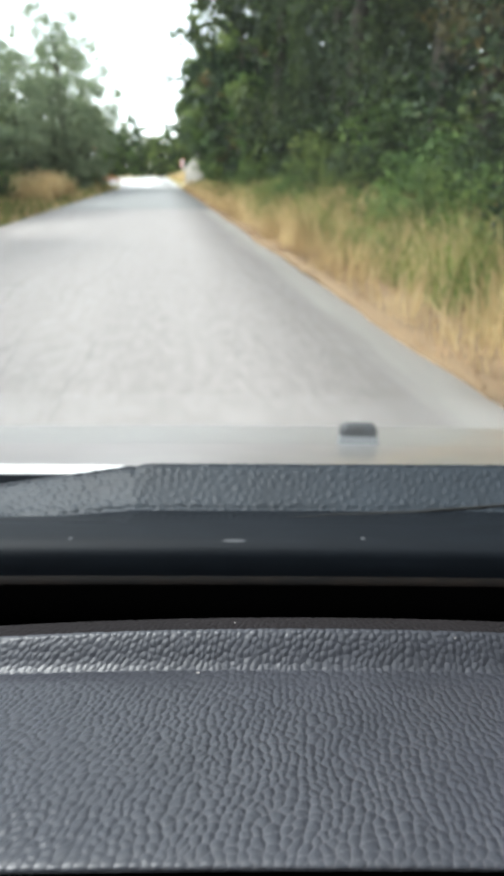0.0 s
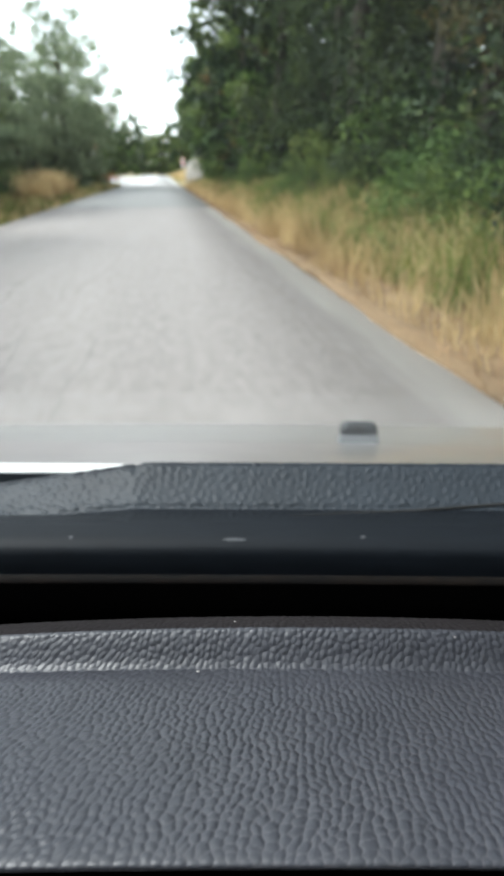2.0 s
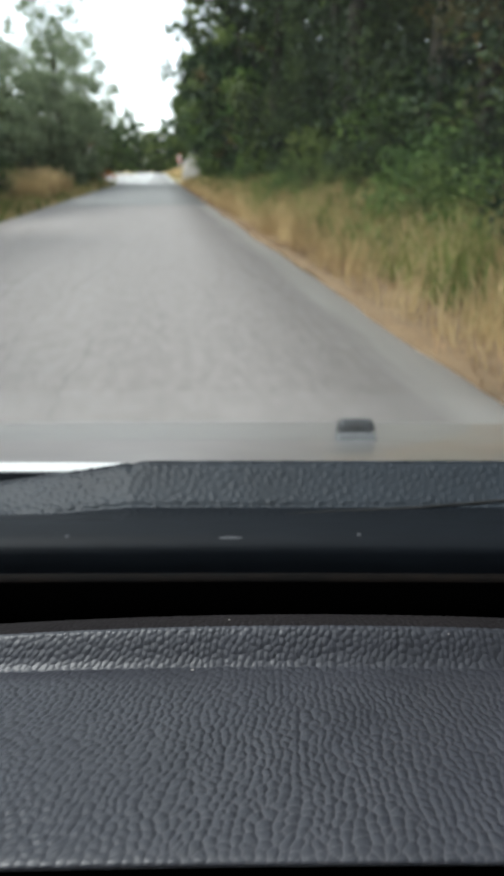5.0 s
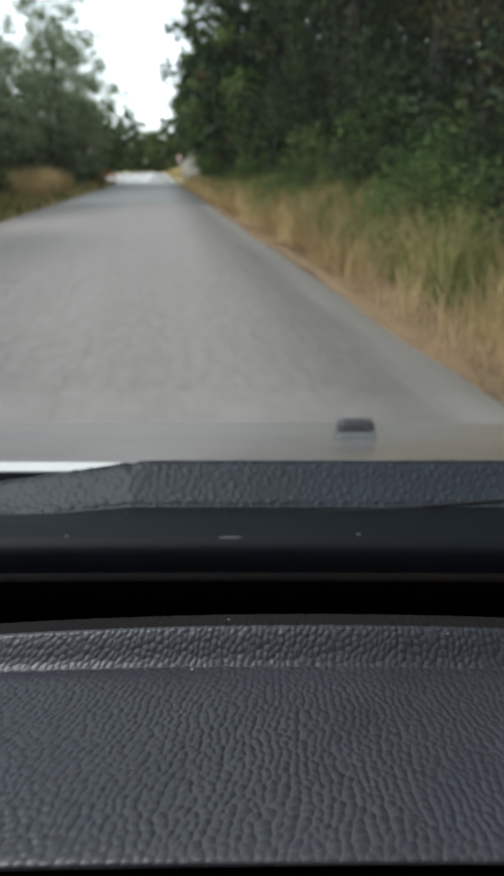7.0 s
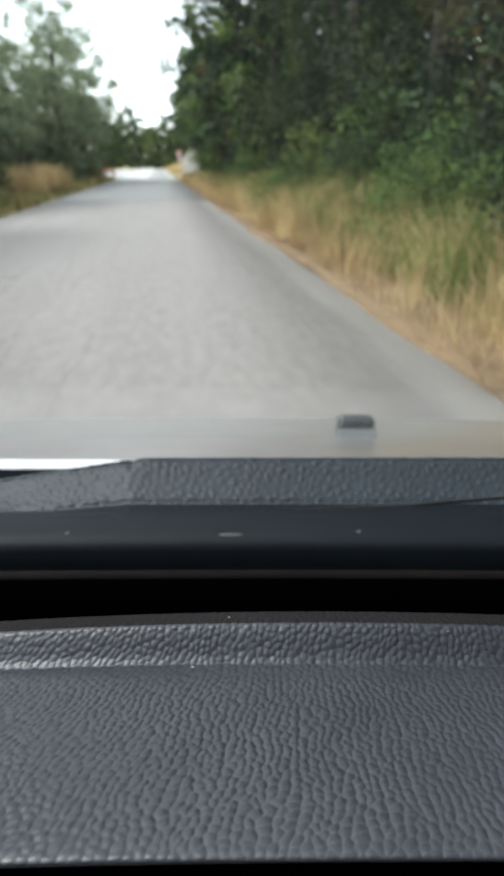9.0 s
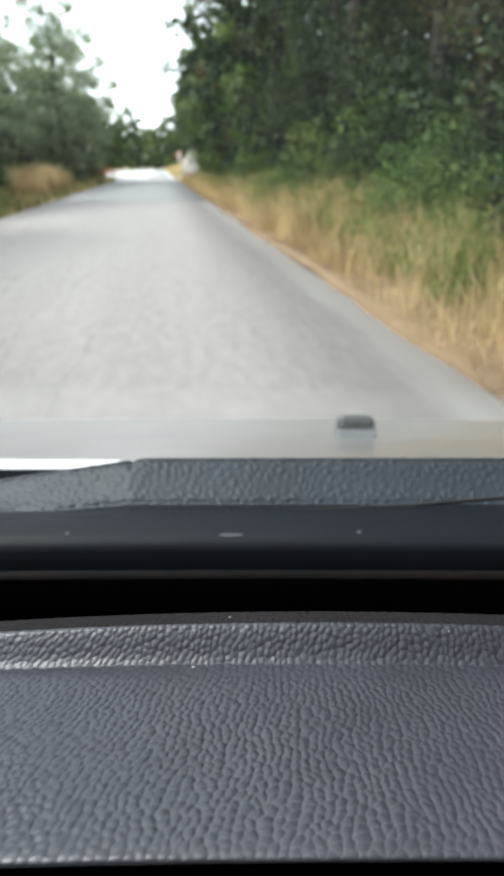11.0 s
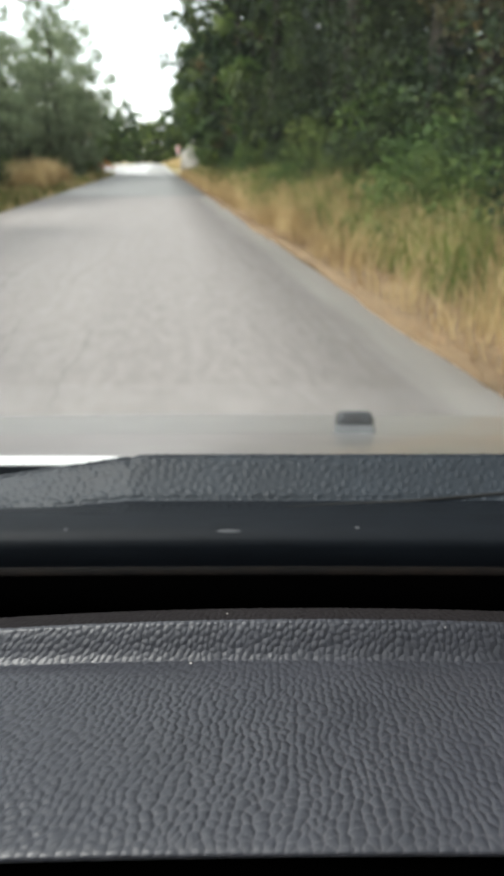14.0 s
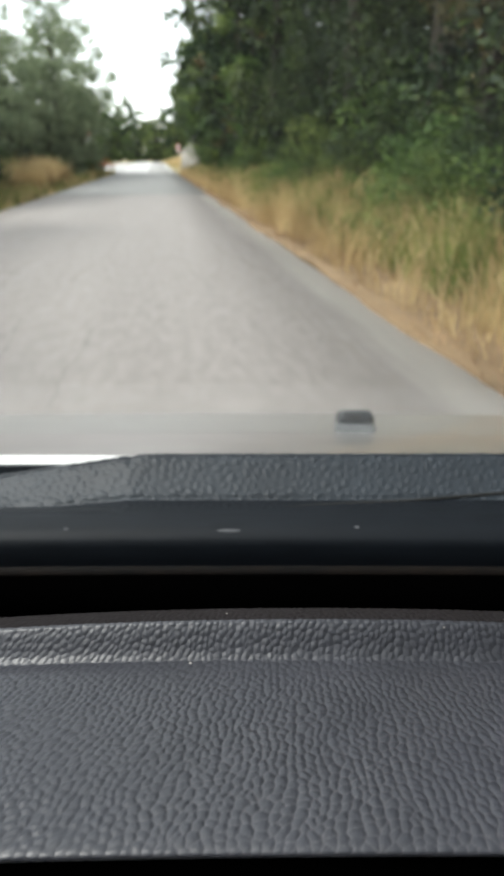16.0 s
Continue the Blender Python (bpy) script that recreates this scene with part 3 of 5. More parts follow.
elm = make_tree("elm_tree", 14, 7.5, 3.0, 0.8, M["leaf_grey"], 0.215, 48, 95, "rounded green elm at the field edge")
far_oak = make_tree("oak_tree", 18, 10.0, 4.4, 0.6, M["leaf_dark"], 0.45, 52, 38, "dark oak deep in the wood")
far_elm = make_tree("elm_tree", 19, 8.5, 3.8, 0.5, M["leaf_mid"], 0.42, 52, 38, "green elm standing farther back")
sapling = make_tree("plum_tree", 15, 5.5, 2.2, 1.0, M["leaf_bright"], 0.2, 36, 150, "young light green tree on the bank")
rusty_near = make_tree("rusty_tree", 20, 8.5, 3.6, 1.4, M["leaf_rust"], 0.085, 54, 330, "half-dry oak with yellow and rusty leaves over the bank")
rusty = make_tree("rusty_tree", 16, 7.0, 3.0, 1.4, M["leaf_rust"], 0.24, 36, 120, "half-dry oak with reddish brown leaves")
bush_dark = make_shrub("bramble_bush", 21, 1.9, 1.5, M["leaf_dark"], 0.13, 34, 36, "dark green bramble thicket on the bank")
bush_mid = make_shrub("elder_bush", 22, 1.6, 1.2, M["leaf_mid"], 0.13, 32, 34, "green elder bush above the dry grass")
bush_near = make_shrub("bramble_bush", 26, 1.8, 1.4, M["leaf_dark"], 0.07, 44, 100, "dark green bramble thicket above the dry grass")
bush_near_b = make_shrub("elder_bush", 27, 1.5, 1.2, M["leaf_mid"], 0.07, 40, 95, "fresh green elder bush above the dry grass")
bush_bright = make_shrub("broom_bush", 23, 1.1, 0.9, M["leaf_bright"], 0.09, 30, 55, "bright yellow-green broom bush on the verge")
hedge_red = make_shrub("flowering_bush", 24, 1.6, 1.6, M["leaf_red"], 0.14, 30, 80, "red flowering bush by the driveway")

first_use = {}


def plant(kind, x, y, turn, size, sink=0.1, group="", tall=1.0):
    """Sets out one plant at its place on the land: the first call moves the model itself."""
    sx = float(road_shift(np.clip(y, -160, 260)))
    m = pose(x + sx, y, float(ground_z(x, y)) - sink, 0, 0, turn) @ Matrix.Diagonal((size, size, size * tall, 1))
    if kind.name not in first_use:
        first_use[kind.name] = kind
        kind.matrix_world = m
        kind.scale = (1, 1, 1)
        kind.matrix_basis = m
        ob = kind
    else:
        ob = copy_thing(kind, pose(0, 0, 0))
        ob.matrix_basis = m
    if group:
        ob["group"] = group
    return ob


rng = np.random.default_rng(5)
# wood along the bank
for k, y in enumerate(np.arange(-58, 58, 4.3)):
    near = -4 < y < 27
    kind = rusty_near if near and k == 16 else oak_near if near else (oak, oak_b, oak, rusty)[k % 4] if y > 0 else (far_oak, far_elm)[k % 2]
    plant(kind, (6.0 if y < 24 else 4.9) + rng.uniform(-0.3, 0.5), y + rng.uniform(-1, 1), rng.uniform(0, 360), rng.uniform(0.95, 1.15), group="roadside wood", tall=1.4 if y < 30 else 1.0)
for k, y in enumerate(np.arange(-20, 60, 4.6)):
    plant((oak_b, far_oak, oak)[k % 3] if y > 0 else far_oak, 9.8 + rng.uniform(-1, 1.2), y + rng.uniform(-1.5, 1.5), rng.uniform(0, 360), rng.uniform(1.0, 1.2), group="roadside wood")
for k, y in enumerate(np.arange(2, 58, 7.0)):
    plant((far_oak, far_elm)[k % 2], 15 + rng.uniform(-1.5, 1.5), y + rng.uniform(-2, 2), rng.uniform(0, 360), rng.uniform(1.1, 1.4), group="roadside wood")
# undergrowth at the foot of the wood
for k, y in enumerate(np.arange(-12, 57, 1.7)):
    kind = (bush_dark, bush_mid, bush_dark, bush_mid, bush_bright)[k % 5]
    if -3 < y < 22:
        kind = (bush_near, bush_near_b, bush_near, bush_near_b, bush_bright)[k % 5]
    plant(kind, 4.6 + rng.uniform(-0.35, 0.6), y + rng.uniform(-0.6, 0.6), rng.uniform(0, 360), rng.uniform(0.75, 1.2), group="bank undergrowth")
for k, y in enumerate(np.arange(-6, 57, 2.4)):
    plant((bush_dark, bush_mid)[k % 2], 6.3 + rng.uniform(-0.5, 0.5), y, rng.uniform(0, 360), rng.uniform(1.2, 1.7), group="bank undergrowth")
for k, y in enumerate(np.arange(3.5, 50, 4.7)):
    plant((bush_bright, bush_near_b)[k % 2], 3.9 + rng.uniform(-0.3, 0.4), y, rng.uniform(0, 360), rng.uniform(0.55, 0.85), group="bank undergrowth")
# the other side
for k, y in enumerate(np.arange(-35, 50, 5.0)):
    kind = (acacia, elm, acacia)[k % 3] if y > 0 else (far_oak, far_elm)[k % 2]
    plant(kind, -8.6 + rng.uniform(-0.6, 0.6), y + rng.uniform(-1.2, 1.2), rng.uniform(0, 360), rng.uniform(1.0, 1.2), group="far side trees", tall=0.7)
for k, y in enumerate(np.arange(44, 65, 3.4)):
    plant((elm, acacia)[k % 2], -6.9 + rng.uniform(-0.5, 0.4), y, rng.uniform(0, 360), rng.uniform(0.95, 1.1), group="far side trees")
for k, y in enumerate(np.arange(8, 70, 5.2)):
    plant((far_elm, far_oak)[k % 2], -13.5 + rng.uniform(-1.5, 1.5), y + rng.uniform(-2, 2), rng.uniform(0, 360), rng.uniform(1.1, 1.35), group="far side trees", tall=0.66)
for k, y in enumerate(np.arange(-20, 62, 3.1)):
    plant((bush_mid, bush_dark)[k % 2], -6.9 + rng.uniform(-0.5, 0.4), y, rng.uniform(0, 360), rng.uniform(0.8, 1.2), group="far side undergrowth")
plant(hedge_red, -5.9, 66, 20, 1.0, group="driveway planting")
plant(hedge_red, -6.6, 68.5, 140, 0.8, group="driveway planting")
plant(sapling, 4.6, 57, 10, 1.0, group="roadside wood")
plant(sapling, 5.2, 33, 80, 0.9, group="roadside wood")
plant(sapling, -8.2, 62, 200, 1.0, group="far side trees")


def blades(name, seed, count, xr, yr, height, width, material, label, near_bias=1.0, lean=0.35, cover=0.0, patch=0.0):
    """Grass as many bent, pointed blades standing on the land."""
    r = np.random.default_rng(seed)
    y = yr[0] + (yr[1] - yr[0]) * r.random(count) ** near_bias
    x = xr[0] + (xr[1] - xr[0]) * r.random(count)
    clump = np.sin(x * 5.1 + 2.0 * np.sin(y * 1.7)) * np.sin(y * 2.3 + seed) * 0.5 + 0.5
    field = np.sin(y * 0.62 + 1.1 * np.sin(x * 1.3) + 0.6) + 0.7 * np.sin(y * 1.45 + x * 0.9)
    ok = (clump > cover * r.random(count)) & (patch * field > r.normal(-0.55, 0.5, count))
    x, y, clump = x[ok], y[ok], clump[ok]
    n = len(x)
    z = ground_z(x, y) - 0.02
    h = (height[0] + (height[1] - height[0]) * r.random(n) ** 1.5) * (0.6 + 0.5 * clump)
    w = width * (1 + np.clip(y, 0, 60) * 0.05) * r.uniform(0.6, 1.4, n)
    a = r.random(n) * 2 * math.pi
    side = np.stack([np.cos(a), np.sin(a), np.zeros(n)], 1) * w[:, None]
    b = a + r.normal(0, 0.8, n) + 1.57
    bend = np.stack([np.cos(b), np.sin(b), np.zeros(n)], 1) * (h * lean * r.uniform(0.2, 1.5, n))[:, None]
    p = np.stack([x + road_shift(np.clip(y, -160, 260)), y, z], 1)
    up = np.array([0, 0, 1.0]) * h[:, None]
    v = np.stack([p - side * 0.5, p + side * 0.5, p + up * 0.6 + bend * 0.35 + side * 0.4, p + up * 0.6 + bend * 0.35 - side * 0.4, p + up + bend], 1).reshape(-1, 3)
    k = np.arange(n)[:, None] * 5
    f = np.concatenate([k + np.array([[0, 1, 2]]), k + np.array([[0, 2, 3]]), k + np.array([[3, 2, 4]])], 0)
    ob = bulk(name, v, f, material)
    return tagged(ob, label, "grass", kind="stuff")


blades("dry_grass", 31, 125000, (2.02, 4.7), (-8, 58), (0.12, 0.85), 0.0055, M["straw"], "tall dry straw-coloured grass on the bank", 1.5, lean=0.6, cover=0.85, patch=0.45)
blades("green_grass", 32, 82000, (2.5, 5.8), (-8, 58), (0.15, 0.85), 0.011, M["grass_green"], "green grass and weeds among the dry stalks", 1.5, lean=0.8, cover=0.8, patch=-0.5)
blades("verge_litter", 33, 60000, (1.84, 2.95), (-6, 58), (0.02, 0.2), 0.007, M["litter"], "short dead brown grass at the road edge", 1.4, lean=1.4, cover=0.7)
blades("far_side_dry_grass", 34, 26000, (-6.6, -4.1), (-4, 64), (0.08, 0.5), 0.012, M["straw"], "dry straw-coloured grass on the opposite verge", 1.0, lean=0.8, cover=0.9)
blades("tall_grass_clump", 39, 5000, (-6.0, -4.7), (27, 36), (0.5, 1.5), 0.012, M["straw"], "tall pale clump of dry grass on the opposite verge", 1.0, lean=0.5)
blades("far_side_green_grass", 35, 36000, (-8.0, -4.1), (-4, 64), (0.1, 0.5), 0.013, M["grass_green"], "green grass on the opposite verge", 1.0, lean=0.7, cover=0.8)


# ---- the car that carries the camera ----
car = empty("car", Matrix.Translation((0, 0, EYE_H)) @ pose(0, 0, 0, 0, 0, YAW))
tagged(car, "silver car seen from behind its windscreen, with a grained black dashboard", "car")


def profile_sheet(profile, half, cols, bow=0.0, drop=0.0, centre=0.0):
    """Sweeps a (forward, up) profile across the car; bow pushes the ends back, drop lowers them."""
    xs = np.linspace(-half, half, cols) + centre
    v = [(x, y - bow * x * x, z - drop * x * x) for x in xs for y, z in profile]
    return v, grid_faces(cols, len(profile))


def closed_sweep(name, profile, half, cols, material, parent, bow=0.0, drop=0.0, label="", smooth=True):
    """A solid bar: the closed profile swept across the car, with end caps."""
    n = len(profile)
    xs = np.linspace(-half, half, cols)
    v = [(x, y - bow * x * x, z - drop * x * x) for x in xs for y, z in profile]
    f = [tuple(q) for q in np.concatenate([grid_faces(cols, n), np.stack([np.arange(cols - 1) * n + n - 1, np.arange(1, cols) * n + n - 1, np.arange(1, cols) * n, np.arange(cols - 1) * n], 1)], 0)]
    f += [tuple(range(n)), tuple(range((cols - 1) * n, cols * n))[::-1]]
    ob = sheet(name, v, f, material, parent, label, smooth)
    b = bmesh.new()
    b.from_mesh(ob.data)
    bmesh.ops.recalc_face_normals(b, faces=b.faces)
    b.to_mesh(ob.data)
    b.free()
    return ob


def spline(points, n):
    """Catmull-Rom through (forward, up) points."""
    p = np.array([points[0]] + list(points) + [points[-1]], float)
    out = []
    for i in range(1, len(p) - 2):
        for t in np.linspace(0, 1, n, endpoint=False):
            out.append(0.5 * (2 * p[i] + (p[i + 1] - p[i - 1]) * t + (2 * p[i - 1] - 5 * p[i] + 4 * p[i + 1] - p[i + 2]) * t * t
                              + (3 * p[i] - p[i - 1] - 3 * p[i + 1] + p[i + 2]) * t ** 3))
    out.append(p[-2])
    return np.array(out)


# the pad with its moulded pebbles: outline from the near lip over the pad, up the ridge and down into the slot
PAD = [(0.0430, -0.0745), (0.0421, -0.0732), (0.0425, -0.0723), (0.0470, -0.0726), (0.0523, -0.0733), (0.0625, -0.0752), (0.0700, -0.0768), (0.0758, -0.0777),
       (0.0776, -0.0772), (0.0808, -0.0738), (0.0820, -0.0733), (0.0853, -0.0744), (0.0882, -0.0768), (0.0902, -0.0850)]
line = spline(PAD, 16)
seg = np.r_[0, np.cumsum(np.hypot(*np.diff(line, axis=0).T))]
S = np.linspace(0, seg[-1], 260)
py, pz = np.interp(S, seg, line[:, 0]), np.interp(S, seg, line[:, 1])
ty, tz = np.gradient(py, S), np.gradient(pz, S)
tl = np.hypot(ty, tz)
ny, nz = -tz / tl, ty / tl
XN, HALF = 600, 0.058
X = np.linspace(-HALF, HALF, XN)


def pebbles(U, V, cell, seed, wide=1.2, tall=0.85, stray=0.37):
    """Leather grain: the distances to the nearest and the second nearest of scattered cell centres, and how upright the crease between them runs."""
    r = np.random.default_rng(seed)
    u0, v0 = U.min() - 3 * cell, V.min() - 3 * cell
    cu, cv = int((U.max() - u0) / cell) + 4, int((V.max() - v0) / cell) + 4
    su = (np.arange(cu)[:, None] + r.uniform(0.5 - stray, 0.5 + stray, (cu, cv))) * cell + u0
    sv = (np.arange(cv)[None, :] + r.uniform(0.13, 0.87, (cu, cv)) + 0.5 * (np.arange(cu)[:, None] % 2)) * cell + v0
    iu = np.clip(((U - u0) / cell).astype(int), 0, cu - 1)
    iv = np.clip(((V - v0) / cell).astype(int), 0, cv - 1)
    d1 = np.full(U.shape, 9.0)
    d2 = np.full(U.shape, 9.0)
    s1 = np.zeros((2,) + U.shape)
    s2 = np.zeros((2,) + U.shape)
    for a in (-2, -1, 0, 1, 2):
        for b in (-2, -1, 0, 1, 2):
            ju, jv = np.clip(iu + a, 0, cu - 1), np.clip(iv + b, 0, cv - 1)
            at = np.stack([su[ju, jv], sv[ju, jv]])
            d = np.hypot((at[0] - U) * wide, (at[1] - V) * tall)
            first, second = d < d1, d < d2
            s2 = np.where(first, s1, np.where(second, at, s2))
            s1 = np.where(first, at, s1)
            d2 = np.where(first, d1, np.minimum(d2, d))
            d1 = np.minimum(d1, d)
    upright = np.abs(s2[0] - s1[0]) / (np.hypot(s2[0] - s1[0], s2[1] - s1[1]) + 1e-9)
    return d1, d2, upright


cell = 0.00130
UU, VV = np.meshgrid(X, S, indexing="ij")
right = smooth(-0.045, 0.012, UU)
tilt = 0.5 - 0.55 * smooth(-0.07, 0.05, UU)
WU = UU + 0.0004 * np.sin(VV * 330 + UU * 130) + 0.0002 * np.sin(UU * 410 - VV * 520) - tilt * (VV - 0.02)
WV = VV + 0.0003 * np.sin(UU * 520 + VV * 240) + 0.0002 * np.sin(UU * 930 - 1.0)
d1, d2, upright = pebbles(WU, WV, cell, 77, 1.04, 1.02, 0.35)
crack = (d2 - d1) / cell
on_ridge = smooth(0.0345, 0.0365, VV)
depth = 1 - (0.1 + 0.2 * right) * (1 - smooth(0.25, 0.75, upright)) * (1 - on_ridge)
body = np.clip(crack / 0.85, 0, 1)
dome = np.clip(1 - (d1 / (0.72 * cell)) ** 2, 0, 1)
dirt = 0.5 + 0.3 * np.sin(UU * 95 + 1.0) * np.sin(VV * 150 + 0.6) + 0.2 * np.sin(UU * 310 - VV * 270)
groove_dust = np.clip(1.0 - crack / 0.2, 0, 1) * depth * (0.03 + 0.5 * right) * np.clip(dirt + 0.35, 0.3, 1) * (1 - 0.8 * on_ridge)
peb = (1 - depth * (1 - (0.45 * body * (2 - body) + 0.55 * dome))) * (0.0003 - 0.0001 * right * (1 - 0.6 * on_ridge)) * (1 - (0.54 - 0.24 * right) * on_ridge)
peb = peb + np.sin(UU * 2100) * np.sin(VV * 1700) * 0.00001
edge = np.minimum(1, np.minimum(S / 0.0055, (seg[-1] - S) / 0.006))[None, :]
H = peb * np.clip(edge, 0, 1) * (1 - 0.5 * np.exp(-((VV - 0.0350) / 0.0014) ** 2))
BOW, DROP = 0.35, 0.35
verts = np.stack([UU, py[None, :] + 0.011 * UU * (1 - smooth(0, 0.02, VV)) + ny[None, :] * H - BOW * UU * UU * 0.4, pz[None, :] + nz[None, :] * H - DROP * 0.4 * UU * UU - 0.4 * smooth(0.034, 0.040, VV) * (UU - 0.018) ** 2], -1).reshape(-1, 3)
dashboard = bulk("dashboard", verts, grid_faces(XN, len(S)), M["vinyl"], car, smooth=True)
dust_layer = dashboard.data.attributes.new("dust", "FLOAT", "POINT")
dust_layer.data.foreach_set("value", np.clip(groove_dust, 0, 1).astype(np.float32).ravel())
# faces behind the ridge crest take the darker copy: shade painted on that side
dashboard.data.materials.append(M["vinyl_shaded"])
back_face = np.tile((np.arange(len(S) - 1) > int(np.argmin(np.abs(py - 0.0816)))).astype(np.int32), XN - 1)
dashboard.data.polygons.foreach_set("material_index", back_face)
dashboard["label"] = "black dashboard top moulded with a leather-like grain"
# the dashboard goes on to both sides and below
for sgn in (-1, 1):
    xs = np.linspace(HALF, 0.62, 30) * sgn
    v = [(x, y - BOW * 0.4 * HALF * HALF - 0.06 * (abs(x) - HALF) ** 2, z - DROP * 0.4 * HALF * HALF - 0.4 * float(smooth(0.034, 0.040, sd)) * (sgn * HALF - 0.018) ** 2 - 0.04 * (abs(x) - HALF)) for x in xs for y, z, sd in zip(py[::6], pz[::6], S[::6])]
    sheet("dashboard_side", v, grid_faces(30, len(py[::6])), M["vinyl"], car, smooth=True)
# filler under the pad, coloured as dark as the shade there
closed_sweep("dashboard_face", [(0.0442, -0.0752), (0.0442, -0.31), (0.0906, -0.31), (0.0906, -0.084)], 0.62, 12, M["shade_black"], car, 0.02, 0.05)
# slot between the pad and the windscreen shelf, a channel with deep shade painted near-black
closed_sweep("demister_slot", [(0.0915, -0.135), (0.1400, -0.135), (0.1400, -0.13), (0.0915, -0.13)], 0.62, 12, M["shade_black"], car)
closed_sweep("slot_wall", [(0.1386, -0.1330), (0.1426, -0.1330), (0.1426, -0.1078), (0.1386, -0.1078)], 0.62, 40, M["shade_black"], car, 0.06, 0.02)
# brown seal, smooth shelf, grained roll
closed_sweep("windscreen_seal", spline([(0.1386, -0.1082), (0.1388, -0.1075), (0.1396, -0.1068), (0.1410, -0.1068), (0.1420, -0.1074), (0.1424, -0.1092)], 5), 0.62, 40, M["seal_brown"], car, 0.06, 0.02, "dull brown rubber seal")
closed_sweep("windscreen_shelf", spline([(0.1680, -0.1330), (0.1681, -0.1265), (0.1682, -0.1236), (0.1685, -0.1212), (0.1691, -0.1186), (0.1706, -0.1166), (0.1740, -0.1149), (0.1800, -0.1142), (0.1838, -0.1147), (0.1880, -0.1160), (0.1882, -0.1330)], 8), 0.62, 60, M["satin_black"], car, 0.06, 0.05, "smooth satin black shelf")
roll = spline([(0.1770, -0.1290), (0.1770, -0.1166), (0.1806, -0.1144), (0.1870, -0.1143), (0.1905, -0.1147), (0.1918, -0.1143), (0.1930, -0.1130), (0.1954, -0.1114), (0.2000, -0.1082), (0.2040, -0.1051), (0.2058, -0.1042), (0.2075, -0.1052), (0.2080, -0.1290)], 9)


def roll_dip(x):
    """The roll's crest: lower towards the driver, with a small nick where two mouldings meet."""
    low = min(0.03, max(0.0, -0.046 - x) * 0.165)
    nick = 0.0007 * math.exp(-((x + 0.0465) / 0.0016) ** 2) + 0.0005 * (1 - float(smooth(-0.047, -0.040, x)))
    return low, nick


roll_x = np.concatenate([np.linspace(-0.62, -0.125, 40), np.linspace(-0.124, 0.124, 400), np.linspace(0.125, 0.62, 40)])
roll_s = np.r_[0, np.cumsum(np.hypot(*np.diff(roll, axis=0).T))]
RX, RS = np.meshgrid(roll_x, roll_s, indexing="ij")
lean = 0.5 - 0.65 * smooth(-0.06, 0.06, RX)
rd1, rd2, _ = pebbles(RX + 0.0003 * np.sin(RS * 260 + RX * 90) + 0.0004 * np.sin(RX * 300) + lean * (RS - RS.mean()), RS + 0.0004 * np.sin(RX * 350), 0.0033, 78, 1.15, 0.62, 0.34)
grain = np.clip((rd2 - rd1) / 0.0024, 0, 1)
fade = smooth(0.0174, 0.0266, RS) * (1 - smooth(roll_s[-1] - 0.027, roll_s[-1] - 0.0245, RS)) * (1 - smooth(0.11, 0.124, np.abs(RX)))
lift = grain * grain * (3 - 2 * grain) * 0.00034 * (1 + 0.5 * smooth(0.044, 0.07, -RX)) * fade
ty, tz = np.gradient(roll[:, 0], roll_s), np.gradient(roll[:, 1], roll_s)
tl = np.hypot(ty, tz)
dips = np.array([roll_dip(float(x)) for x in roll_x])
dip = dips[:, :1] * smooth(-0.1290, -0.104, roll[:, 1])[None, :] + dips[:, 1:] * smooth(-0.1075, -0.104, roll[:, 1])[None, :]
rv = np.stack([RX, roll[None, :, 0] - (tz / tl)[None, :] * lift, roll[None, :, 1] + (ty / tl)[None, :] * lift - dip], -1).reshape(-1, 3)
grained_roll = bulk("grained_roll", rv, grid_faces(len(roll_x), len(roll)), M["vinyl_far"], car, smooth=True)
grained_roll.data.materials.append(M["satin_black"])
foot = np.tile((roll_s[1:] < np.interp(0.1912, roll[15:45, 0], roll_s[15:45])).astype(np.int32), len(roll_x) - 1)
grained_roll.data.polygons.foreach_set("material_index", foot)
grained_roll["label"] = "grained dark roll along the foot of the glass"

# filler below the shelf's nose, its shade put into the colour
closed_sweep("shelf_front", [(0.1522, -0.1330), (0.1532, -0.1330), (0.1532, -0.1190), (0.1522, -0.1190)], 0.62, 40, M["shade_black"], car, 0.06, 0.05)
# a cord-like seam across the shelf, and a pale scuff
v, f = tubes([[((0.012, 0.1858, -0.11405), 0.0001), ((0.03, 0.1880, -0.11425), 0.0004), ((0.06, 0.1908, -0.1146), 0.0006), ((0.1, 0.1935, -0.1124), 0.0006), ((0.2, 0.1965, -0.1104), 0.0006)]], 6)
sheet("shelf_seam", v, f, M["rubber"], car, smooth=True)
for sx0, sy0, sz0, sl in ((-0.0075, 0.1723, -0.1154, 0.0085), (0.037, 0.1735, -0.1149, 0.0017), (-0.064, 0.1730, -0.1152, 0.0015)):
    b = bmesh.new()
    bmesh.ops.create_icosphere(b, subdivisions=2, radius=0.5)
    sc_ = part("scuff", b, M["scuffed"], car, "pale scuff on the shelf")
    sc_.matrix_local = pose(sx0, sy0, sz0, 22) @ Matrix.Diagonal((sl, 0.0014, 0.0004, 1))

# bonnet: glossy, falling away to the front, with a washer jet
bx = np.linspace(-0.85, 0.75, 40)
